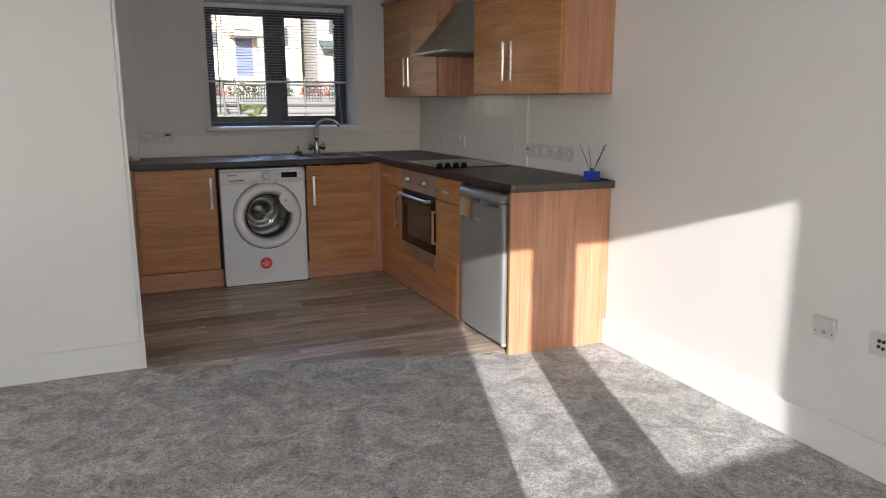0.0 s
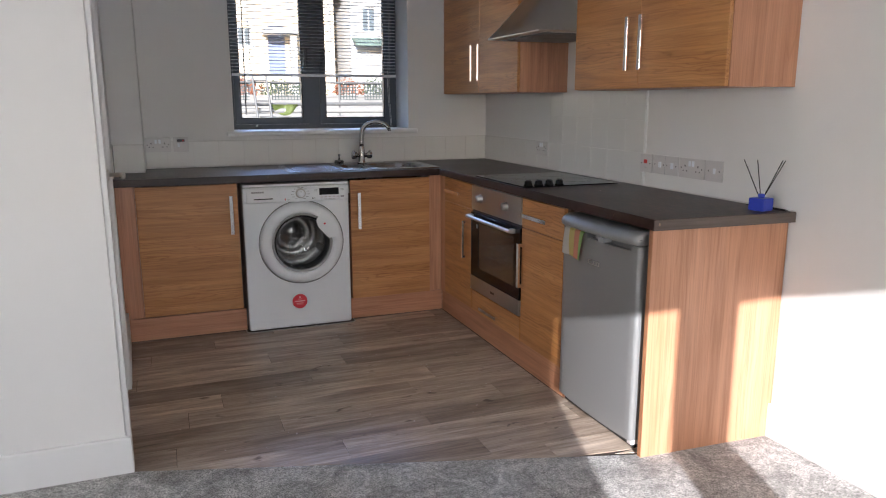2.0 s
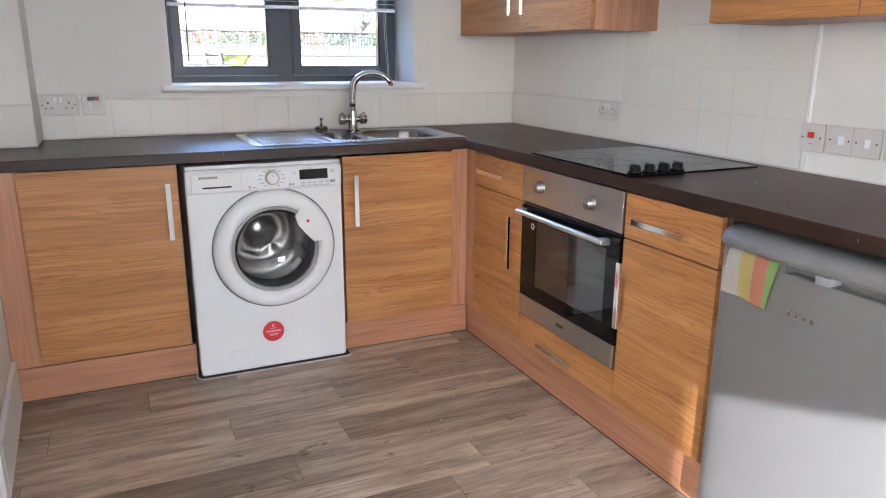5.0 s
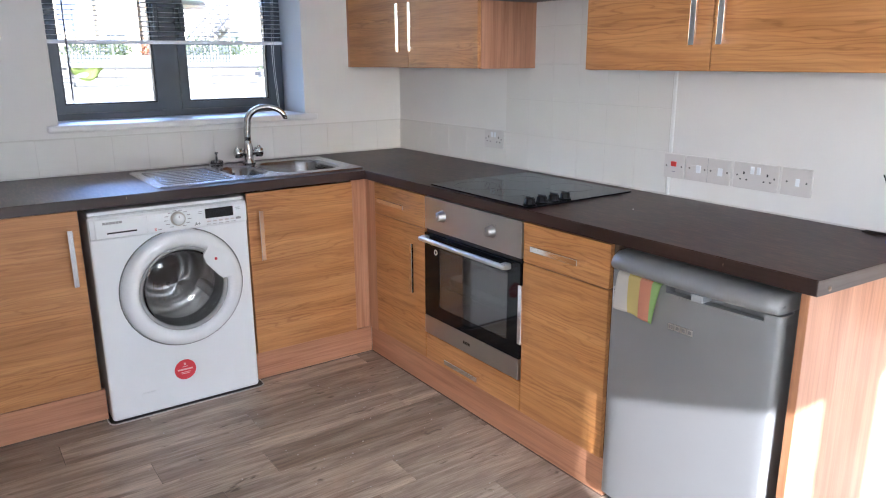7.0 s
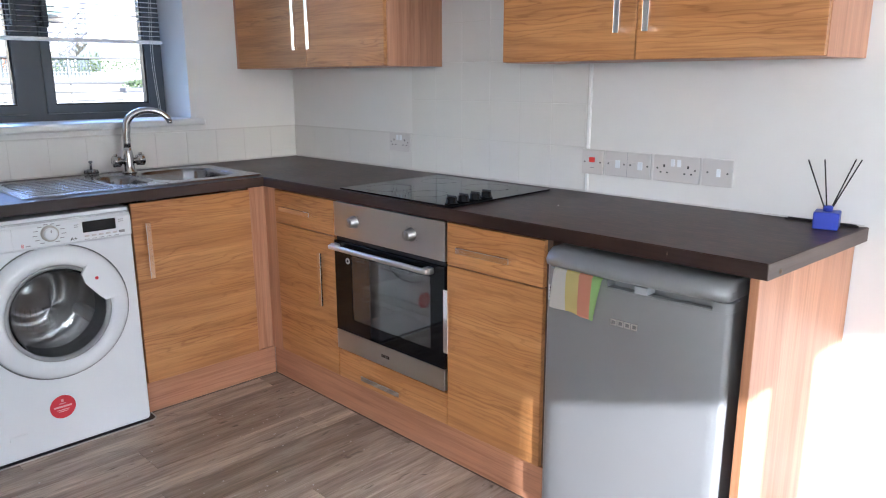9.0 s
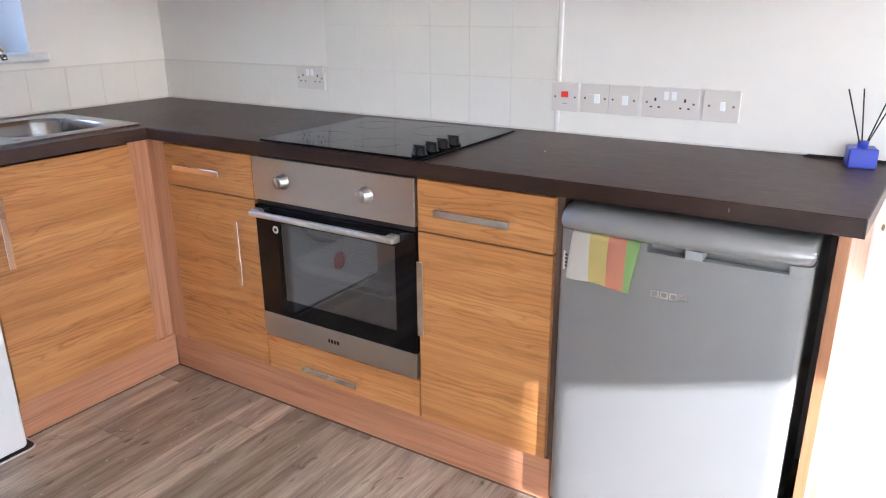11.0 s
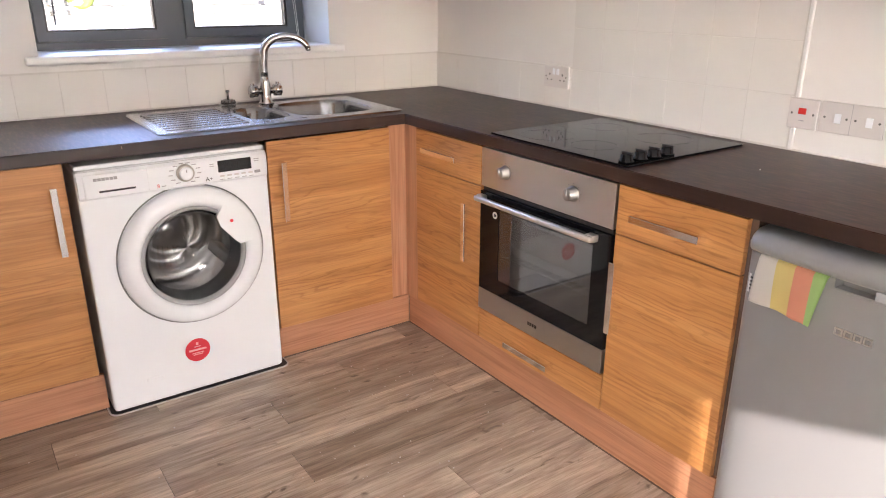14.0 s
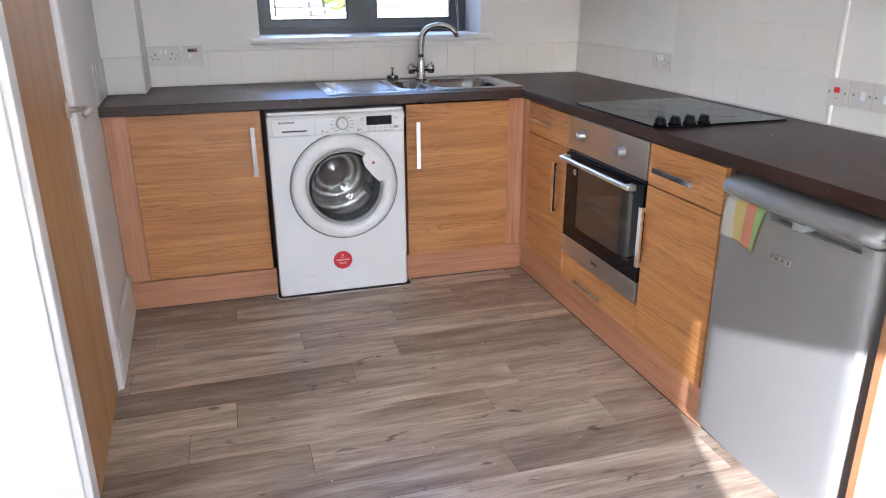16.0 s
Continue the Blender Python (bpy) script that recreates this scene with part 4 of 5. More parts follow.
lettering("rating_mark", "A+", 0.381, -0.0152, 0.7545, 0.019, M_BLACK, wm)
lettering("capacity_mark", "8", 0.228, -0.0152, 0.7545, 0.017, M_RED, wm)
part("capacity_print", solid(0.242, 0.256, -0.0152, -0.0146, 0.7565, 0.7595), M_GREYP, wm)
# porthole door
pd = part("porthole_door", lathe(bmesh.new(), [(0.236, -0.002), (0.2365, 0.006), (0.233, 0.018), (0.222, 0.030), (0.205, 0.036), (0.190, 0.036), (0.178, 0.030), (0.171, 0.018), (0.168, 0.004)], (CXW, 0, CZW), "Y", 72), M_WHITE, wm, "white ring door", True)
part("door_gap", lathe(bmesh.new(), [(0.2375, 0.0008), (0.2415, 0.0010), (0.2425, 0.0004)], (CXW, 0, CZW), "Y", 72), M_RUBBER, wm)
part("door_trim", lathe(bmesh.new(), [(0.1725, 0.022), (0.169, 0.026), (0.163, 0.024), (0.157, 0.010)], (CXW, 0, CZW), "Y", 64), M_GREYL, pd, "grey inner ring", True)
# grip plate: a flat white segment over the ring's inner edge
bm = bmesh.new()
ring = []
for k in range(13):
    t = radians(8 + 50 * k / 12)
    ring.append((CXW + 0.196 * math.cos(t), CZW + 0.196 * math.sin(t)))
a0, a1 = radians(58), radians(8)
ring += [(CXW + 0.150 * math.cos(a0), CZW + 0.150 * math.sin(a0)), (CXW + 0.128 * math.cos(radians(46)), CZW + 0.128 * math.sin(radians(46))), (CXW + 0.138 * math.cos(radians(16)), CZW + 0.138 * math.sin(radians(16))), (CXW + 0.152 * math.cos(a1), CZW + 0.152 * math.sin(a1))]
vf = [bm.verts.new((x, -0.0365, z)) for x, z in ring]
vb = [bm.verts.new((x, -0.022, z)) for x, z in ring]
bm.faces.new(vf)
bm.faces.new(vb)
for k in range(len(ring)):
    k2 = (k + 1) % len(ring)
    bm.faces.new((vf[k], vf[k2], vb[k2], vb[k]))
bmesh.ops.recalc_face_normals(bm, faces=bm.faces)
part("door_grip", bm, M_WHITE, pd)
part("grip_dot", capped(bmesh.new(), [(0.006, 0.0366), (0.006, 0.0374)], (CXW + 0.166 * math.cos(radians(40)), 0, CZW + 0.166 * math.sin(radians(40))), "Y", 16), M_RED, pd)
part("door_glass", lathe(bmesh.new(), [(0.158, 0.016), (0.150, 0.004), (0.138, -0.030), (0.120, -0.056), (0.090, -0.070), (0.045, -0.077), (0.0001, -0.079), (0.0001, -0.083), (0.045, -0.081), (0.091, -0.074), (0.123, -0.059), (0.142, -0.031), (0.154, 0.003), (0.158, 0.016)], (CXW, 0, CZW), "Y", 56), M_DGLASS, pd, "clear bowl-shaped glass", True).visible_shadow = False
part("drum_gasket", lathe(bmesh.new(), [(0.166, 0.002), (0.160, -0.030), (0.150, -0.075), (0.156, -0.090)], (CXW, 0, CZW), "Y", 56), M_RUBBER, wm, "grey rubber seal", True)
part("drum", lathe(bmesh.new(), [(0.156, -0.090), (0.225, -0.095), (0.225, -0.33), (0.212, -0.352), (0.165, -0.362), (0.158, -0.350), (0.120, -0.346), (0.112, -0.360), (0.070, -0.362), (0.060, -0.344), (0.0001, -0.340)], (CXW, 0, CZW), "Y", 56), M_DRUM, wm, "steel drum", True)
bm = bmesh.new()
for rr, n in ((0.078, 26), (0.086, 28), (0.094, 30), (0.102, 32), (0.128, 40), (0.138, 42), (0.148, 44)):
    for k in range(n):
        if (k * 6 // n) % 2 and rr > 0.11:
            continue
        t = 6.2832 * (k + 0.5 * (n % 4 // 2)) / n
        yy = -0.3585 if rr < 0.11 else -0.3452
        capped(bm, [(0.0022, yy - 0.004), (0.0022, yy)], (CXW + rr * math.cos(t), 0, CZW + rr * math.sin(t)), "Y", 6)
tagged(part("perforation", bm, M_BLACK, wm), "", "", "", "stuff")
for k in range(3):
    t = radians(90 + 120 * k)
    bm = solid(-0.022, 0.022, 0.11, 0.33, 0.165, 0.222, 0.012, 3)
    bmesh.ops.rotate(bm, cent=(0, 0, 0), matrix=Matrix.Rotation(t - radians(90), 3, "Y"), verts=bm.verts)
    bmesh.ops.translate(bm, vec=(CXW, 0, CZW), verts=bm.verts)
    part("drum_lifter", bm, M_DRUM, wm, "", True)
st = part("sticker", capped(bmesh.new(), [(0.043, 0.0002), (0.043, 0.0010)], (0.292, 0, 0.160), "Y", 40), M_RED, wm, "round red sticker")
bm = bmesh.new()
for zz, hw, hh in ((0.161, 0.030, 0.0032), (0.149, 0.020, 0.0014), (0.143, 0.016, 0.0014), (0.173, 0.011, 0.0014), (0.184, 0.004, 0.005)):
    block(bm, 0.292 - hw, 0.292 + hw, -0.0016, -0.0010, zz - hh, zz + hh)
part("sticker_print", bm, material("sticker_print", (0.82, 0.45, 0.45), 0.5)[0], st)
part("filter_flap", solid(0.115, 0.170, -0.0020, 0.002, 0.085, 0.100, 0.0012), M_WHITE, wm)
for fx in (0.05, WW - 0.05):
    for fy in (0.06, 0.48):
        part("foot", capped(bmesh.new(), [(0.020, 0.0), (0.020, 0.008), (0.012, 0.012)], (fx, fy, 0), "Z", 16), M_BLACK, wm)
# black strip put in for the shade under the machine
part("base_shade_strip", solid(0.02, WW - 0.02, 0.03, 0.05, 0.001, 0.012), M_BLACK, wm)

mat_ob = thing("floor_mat", pose(0, 0, 0), "thin dark mat with a pale cord edge under the machine", "mat")
lp = rounded(1.456, 6.02, 0.634, 0.606, 0.03)
bm = bmesh.new()
loft(bm, [[(x, y, 0.0002) for x, y in lp], [(x, y, 0.0022) for x, y in lp]])
part("sheet", bm, M_BLACK, mat_ob)
ed = [(x, y, 0.003) for x, y in lp]
part("cord_edge", tube(bmesh.new(), ed + ed[:2], 0.0028, 6), M_PLAST, mat_ob, "pale cord edging")

# ---- fridge ----
fr = thing("undercounter_fridge", pose(2.318, 4.263, 0, 0, 0, -90), "silver-grey undercounter fridge beside the end panel", "fridge")
FW = 0.528
part("cabinet", solid(0.006, FW - 0.006, 0.062, 0.545, 0.020, 0.828, 0.004), M_FRIDGE, fr)


def bow(x):
    """How far the bowed front stands out at x."""
    u = 2 * x / FW - 1
    r, e = 0.016, max(min(x, FW - x), 0.0)
    edge = r - math.sqrt(r * r - (r - e) ** 2) if e < r else 0.0
    return -0.013 * (1 - u * u) + edge


def bowed(x0, x1, z0, z1, back, off=0.0, n=14):
    bm = bmesh.new()
    near = (0.0006, 0.002, 0.0045, 0.008, 0.012)
    xs = sorted({x0 + (x1 - x0) * k / n for k in range(n + 1)} | {e for e in near if x0 == 0.0} | {FW - e for e in near if x1 == FW})
    lps = []
    for z in (z0, z1):
        lps.append([(x, bow(x) + off, z) for x in xs] + [(x1, back, z), (x0, back, z)])
    rg = loft(bm, lps)
    bm.faces.new(rg[0])
    return bm


bm = bowed(0.0, FW, 0.050, 0.764, 0.055)
fd = part("door", bm, M_FRIDGE, fr, "silver-grey bowed door", True)
fd.data.set_sharp_from_angle(angle=0.6)
part("door_top", bowed(0.0, 0.205, 0.7643, 0.7885, 0.055), M_FRIDGE, fd)
part("door_top", bowed(0.485, FW, 0.7643, 0.7885, 0.055), M_FRIDGE, fd)
part("grip_recess", solid(0.205, 0.485, 0.026, 0.050, 0.764, 0.7885), M_FRIDGE, fd)
part("grip_lip", bowed(0.205, 0.485, 0.7643, 0.7690, 0.010, 0.0005), M_FRIDGE, fd)
part("latch_block", solid(0.286, 0.322, -0.016, 0.0255, 0.7692, 0.7885, 0.002), M_GREYL, fd, "pale grey latch cover")
bm = bmesh.new()
lps = []
LID = ((0.004, 0.7905), (-0.009, 0.793), (-0.015, 0.800), (-0.0165, 0.809), (-0.014, 0.819), (-0.007, 0.829), (0.006, 0.837), (0.024, 0.8415), (0.050, 0.843), (0.540, 0.843), (0.540, 0.7905))
for x in [0.0, 0.003, 0.009] + [FW * k / 14 for k in range(1, 14)] + [FW - 0.009, FW - 0.003, FW]:
    e = min(x, FW - x)
    g = 0.0 if e > 0.01 else (0.0010 if e > 0.005 else (0.004 if e > 0.001 else 0.010))
    lps.append([(x, y + (bow(x) + g if y < 0.02 else 0), z + (g * 0.9 if z < 0.815 else -g * 0.9)) for y, z in LID])
rings = loft(bm, lps)
bm.faces.new(rings[0])
part("top_lid", bm, M_FRIDGE, fr, "rounded grey top", True)
bm = bmesh.new()
for k in range(4):
    a = 0.222 + 0.0200 * k
    block(bm, a, a + 0.0175, bow(a) - 0.0022, bow(a) + 0.002, 0.671, 0.674)
    block(bm, a, a + 0.0030, bow(a) - 0.0022, bow(a) + 0.002, 0.674, 0.684)
    block(bm, a + 0.0145, a + 0.0175, bow(a) - 0.0022, bow(a) + 0.002, 0.674, 0.684)
    block(bm, a, a + 0.0175, bow(a) - 0.0022, bow(a) + 0.002, 0.684, 0.687)
part("badge", bm, M_SATIN, fd, "small raised chrome maker's mark")
part("kick_strip", solid(0.01, FW - 0.01, 0.030, 0.060, 0.012, 0.048), M_BLACK, fr)
for fx in (0.035, FW - 0.035):
    part("foot", capped(bmesh.new(), [(0.014, 0.0), (0.014, 0.010), (0.009, 0.020)], (fx, 0.075, 0), "Z", 14), M_BLACK, fr)
    part("foot", capped(bmesh.new(), [(0.014, 0.0), (0.014, 0.010), (0.009, 0.020)], (fx, 0.500, 0), "Z", 14), M_BLACK, fr)
part("hinge", solid(FW - 0.03, FW - 0.002, 0.010, 0.060, 0.030, 0.0495, 0.002), M_PLAST, fr)
lb = part("rating_label", solid(0.010, 0.038, bow(0.010) - 0.0012, bow(0.010) + 0.004, 0.690, 0.735), M_TRIM, fd, "white rating label")
bm = bmesh.new()
for k in range(4):
    block(bm, 0.014, 0.034 - 0.005 * (k % 2), bow(0.010) - 0.0018, bow(0.010) - 0.0013, 0.697 + 0.009 * k, 0.7015 + 0.009 * k)
part("label_print", bm, M_BLACK, lb)

# tea towel shut in the fridge lid, hanging over the door
bm = bmesh.new()
NU, NV = 22, 16
grid = []
for j in range(NV + 1):
    v = j / NV
    row = []
    for i in range(NU + 1):
        u = i / NU
        x = 0.026 + 0.160 * u * (1 - 0.05 * v) - 0.010 * v
        y = bow(x) - 0.008 - 0.004 * math.sin(v * 2.6) - 0.0055 * v * math.sin(u * 9.0 + 0.8) - (0.010 * max(0, u - 0.86) / 0.14) * v
        z = 0.790 - v * (0.114 + 0.004 * u)
        if j == 0:
            y, z = bow(x) - 0.002, 0.7905
        row.append(bm.verts.new((x, y, z)))
    grid.append(row)
for j in range(NV):
    for i in range(NU):
        bm.faces.new((grid[j][i], grid[j][i + 1], grid[j + 1][i + 1], grid[j + 1][i]))
bmesh.ops.solidify(bm, geom=list(bm.faces), thickness=-0.0022)
cloth = part("tea_towel", bm, M_CLOTH, None, "", True)
cloth.matrix_basis = pose(2.318, 4.255, 0, 0, 0, -90)
tagged(cloth, "striped cream, yellow, orange and green tea towel on the fridge", "tea towel")

# ---- sockets and switches ----
def plate(name, w, h, m, label, mat=M_PLAST):
    """A wall plate; its face looks to local -y, x from its left edge."""
    t = thing(name, m, label, "socket" if "socket" in name else "switch")
    part("plate", solid(0, w, -0.0095, -0.0005, 0, h, 0.0022, 2), mat, t)
    return t


def rocker(t, x, z, mat=M_WHITE):
    part("rocker", solid(x - 0.0065, x + 0.0065, -0.0135, -0.009, z - 0.012, z + 0.012, 0.0018), mat, t)


def pins(t, x, z):
    bm = solid(x - 0.0028, x + 0.0028, -0.0098, -0.0090, z + 0.006, z + 0.015)
    block(bm, x - 0.0145, x - 0.0080, -0.0098, -0.0090, z - 0.013, z - 0.0085)
    block(bm, x + 0.0080, x + 0.0145, -0.0098, -0.0090, z - 0.013, z - 0.0085)
    part("pin_holes", bm, M_BLACK, t)


def screws(t, pts):
    for x, z in pts:
        part("screw", capped(bmesh.new(), [(0.0034, 0.0093), (0.0034, 0.0100)], (x, 0, z), "Y", 10), M_SCREW, t)


def double_socket(m, w=0.146, h=0.086, label="white double wall socket above the worktop"):
    t = plate("double_socket", w, h, m, label)
    z = h / 2
    pins(t, w * 0.24, z - 0.002)
    pins(t, w * 0.76, z - 0.002)
    rocker(t, w * 0.5 - 0.011, z + 0.020)
    rocker(t, w * 0.5 + 0.011, z + 0.020)
    screws(t, [(w * 0.09, z), (w * 0.91, z)])
    return t


EZ = 0.966
s = plate("cooker_switch", 0.088, 0.086, pose(XR - 0.0055, 4.560, EZ, 0, 0, -90), "white switch plate with a red rocker")
part("rocker", solid(0.032, 0.055, -0.0135, -0.009, 0.042, 0.060, 0.0018), M_REDSW, s, "red rocker")
part("print", solid(0.036, 0.051, -0.0098, -0.0092, 0.022, 0.025), M_GREYP, s)
screws(s, [(0.012, 0.043), (0.076, 0.043)])
s = plate("double_switch", 0.176, 0.086, pose(XR, 4.468, EZ, 0, 0, -90), "white double plate with two fused switches")
for k in (0.052, 0.138):
    part("rocker", solid(k - 0.009, k + 0.009, -0.0135, -0.009, 0.029, 0.056, 0.0018), M_WHITE, s)
    part("fuse_holder", solid(k - 0.031, k - 0.014, -0.0112, -0.009, 0.031, 0.054, 0.0012), M_PLAST, s)
part("seam", solid(0.0874, 0.0886, -0.0099, -0.0090, 0.001, 0.085), M_GREYP, s)
screws(s, [(0.014, 0.043), (0.076, 0.043), (0.100, 0.043), (0.164, 0.043)])
double_socket(pose(XR, 4.281, EZ, 0, 0, -90), 0.160, 0.086)
s = plate("single_switch", 0.098, 0.086, pose(XR, 4.112, EZ, 0, 0, -90), "white single switch plate")
rocker(s, 0.054, 0.043)
screws(s, [(0.018, 0.043), (0.082, 0.043)])
double_socket(pose(XR - 0.007, 5.612, 0.978, 0, 0, -90), 0.138, 0.084, "white double wall socket set on the tiles")
double_socket(pose(0.662, YB - 0.007, 0.998, 0, 0, 0), 0.148, 0.088, "white double wall socket by the pipe boxing")
s = plate("fused_switch", 0.088, 0.088, pose(0.824, YB - 0.007, 0.998, 0, 0, 0), "white fused switch plate beside the window")
rocker(s, 0.030, 0.040)
part("neon", solid(0.022, 0.066, -0.0112, -0.009, 0.060, 0.076, 0.001), M_BLACK, s, "dark switch window")
part("pilot_light", solid(0.052, 0.061, -0.0118, -0.0110, 0.064, 0.072), M_REDSW, s)
part("fuse_holder", solid(0.048, 0.072, -0.0115, -0.009, 0.030, 0.050, 0.001), M_PLAST, s)
s = plate("telephone_socket", 0.092, 0.080, pose(XR, 2.366, 0.441, 0, 0, -90), "white telephone wall socket above the skirting")
part("upper_cover", solid(0.004, 0.088, -0.024, -0.009, 0.034, 0.078, 0.003), M_PLAST, s)
part("jack", solid(0.038, 0.054, -0.0105, -0.009, 0.016, 0.028), M_GREYP, s)
screws(s, [(0.012, 0.020), (0.080, 0.020)])
s = plate("aerial_socket", 0.148, 0.084, pose(XR, 2.140, 0.441, 0, 0, -90), "white aerial wall socket with black ports")
for px, pz in ((0.036, 0.054), (0.052, 0.054), (0.036, 0.034), (0.052, 0.030), (0.082, 0.040), (0.102, 0.040)):
    part("port", capped(bmesh.new(), [(0.0065, 0.009), (0.0065, 0.0125), (0.003, 0.0125)], (px, 0, pz), "Y", 14), M_BLACK, s)

# ---- reed diffuser ----
rd = thing("reed_diffuser", pose(2.828, 3.710, ZT, 0, 0, 12), "blue cube reed diffuser bottle at the worktop's end", "reed diffuser")
part("bottle", solid(-0.0315, 0.0315, -0.0315, 0.0315, 0.0, 0.047, 0.004, 3), M_BLUE, rd, "cobalt blue cube bottle")
part("neck", capped(bmesh.new(), [(0.012, 0.047), (0.0125, 0.060), (0.010, 0.062)], (0, 0, 0), "Z", 20), M_BLUE, rd, "", True)
for dx, dy in ((-0.040, 0.056), (-0.012, 0.020), (0.036, -0.050), (0.030, -0.064)):
    part("reed", tube(bmesh.new(), [(dx * 0.05, dy * 0.05, 0.040), (dx, dy, 0.186)], 0.0018, 6), M_STICK, rd)
for k, (x0, y0, x1, y1) in enumerate(((2.893, 3.842, 2.885, 3.645), (2.884, 3.838, 2.897, 3.648), (2.889, 3.832, 2.889, 3.652))):
    tagged(part("reed_stick", tube(bmesh.new(), [(x0, y0, ZT + 0.0022 + 0.0038 * (k == 2)), (x1, y1, ZT + 0.0022 + 0.0038 * (k == 2))], 0.0019, 6), M_STICK), "spare dark reed stick lying on the worktop", "reed stick", "spare reeds")

# chips on the worktop's edge and crumbs on the floor
M_CHIP = material("bare_chipboard", (0.24, 0.17, 0.12), 0.9)[0]
for x, y, z, w in ((2.3225, 3.6375, 0.886, 0.0045), (2.3215, 3.905, 0.880, 0.0024), (1.300, 5.7485, 0.886, 0.0026)):
    bm = bmesh.new()
    loft(bm, [[(x + w * c * math.cos(a), y + w * c * math.sin(a), z + dz) for a in (0, 0.9, 2.0, 3.1, 4.2, 5.3)] for c, dz in ((0.4, -0.005), (0.75, 0.0), (0.5, 0.006))])
    part("chip", bm, M_CHIP, top, "small bare chip")
tagged(part("worktop_crumb", capped(bmesh.new(), [(0.0022, 0.0), (0.0026, 0.0014), (0.0012, 0.0026)], (2.61, 4.442, ZT + 0.0002), "Z", 7), M_PLAST), "tiny pale crumb lying on the dark worktop", "crumb")
random.seed(11)
bm = bmesh.new()
for k in range(130):
    if k % 3:
        x, y = random.gauss(1.95, 0.22), random.gauss(5.15, 0.30)
    else:
        x, y = random.uniform(0.75, 2.25), random.uniform(4.25, 5.7)
    if not (0.7 < x < 2.33 and 4.2 < y < 5.68):
        continue
    r = random.uniform(0.0012, 0.0030)
    capped(bm, [(r, 0.0003), (r * 0.8, r * 0.9)], (x, y, 0), "Z", 5)
tagged(part("crumb", bm, M_PLAST), "tiny pale crumbs scattered on the kitchen floor", "crumbs", "", "stuff")

# ---- outside the kitchen window ----
M_GROUND = painted("pale_paving", (0.25, 0.245, 0.235), 0.85, 0.2, 0.3)
M_RENDW = painted("white_render", (0.52, 0.51, 0.50), 0.8, 0.08, 0.3)
M_ROOF = painted("roof_slate", (0.10, 0.10, 0.115), 0.6, 0.25, 0.3)
M_NAVY = painted("navy_paint", (0.17, 0.21, 0.36), 0.4, 0.1, 0.1)
M_PANE = material("far_pane", (0.10, 0.12, 0.14), 0.08)[0]
M_GALV = material("galvanised_tube", (0.13, 0.13, 0.13), 0.5, 0.3)[0]
M_TARP = material("green_tarp", (0.17, 0.22, 0.06), 0.6)[0]
M_MESH = material("dark_mesh", (0.06, 0.075, 0.075), 0.7)[0]
M_LEAF = painted("leaf", (0.08, 0.11, 0.05), 0.7, 0.4, 0.3)
M_FLOWER = painted("orange_flower", (0.34, 0.13, 0.07), 0.7, 0.4, 0.2)
M_AWN = painted("green_awning", (0.16, 0.22, 0.19), 0.6, 0.2, 0.2)
# cream brick
M_BRICK, nt, b = material("cream_brick", (0.5, 0.4, 0.29), 0.85)
bk = nt.nodes.new("ShaderNodeTexBrick")
bk.inputs["Color1"].default_value = (0.74, 0.62, 0.46, 1)
bk.inputs["Color2"].default_value = (0.62, 0.50, 0.36, 1)
bk.inputs["Mortar"].default_value = (0.74, 0.70, 0.64, 1)
bk.inputs["Scale"].default_value = 4.4
bk.inputs["Mortar Size"].default_value = 0.025
nt.links.new(coords(nt, (1, 1, 1), 0.0, (radians(90), 0, 0)), bk.inputs["Vector"])
nt.links.new(bk.outputs["Color"], b.inputs["Base Color"])

tagged(part("ground", solid(-700, 700, -900, 1500, -0.8, -0.15), M_GROUND), "pale paved yard and street round the house", "", "", "structure")


def far_window(parent, x0, x1, z0, z1, y, mid=True):
    w = part("window", cells([x0, x0 + 0.07, x1 - 0.07, x1], [z0, z0 + 0.07, z1 - 0.07, z1], lambda u, v: not inside(u, v, x0 + 0.07, x1 - 0.07, z0 + 0.07, z1 - 0.07), y - 0.04, y + 0.04, "xzy"), M_RENDW, parent)
    part("pane", solid(x0 + 0.07, x1 - 0.07, y + 0.0, y + 0.02, z0 + 0.07, z1 - 0.07), M_PANE, w)
    if mid:
        xm = (x0 + x1) / 2
        part("mullion", solid(xm - 0.03, xm + 0.03, y - 0.03, y - 0.001, z0 + 0.07, z1 - 0.07), M_RENDW, w)
    part("sill", solid(x0 - 0.08, x1 + 0.08, y - 0.16, y - 0.041, z0 - 0.09, z0 - 0.002), M_RENDW, w)


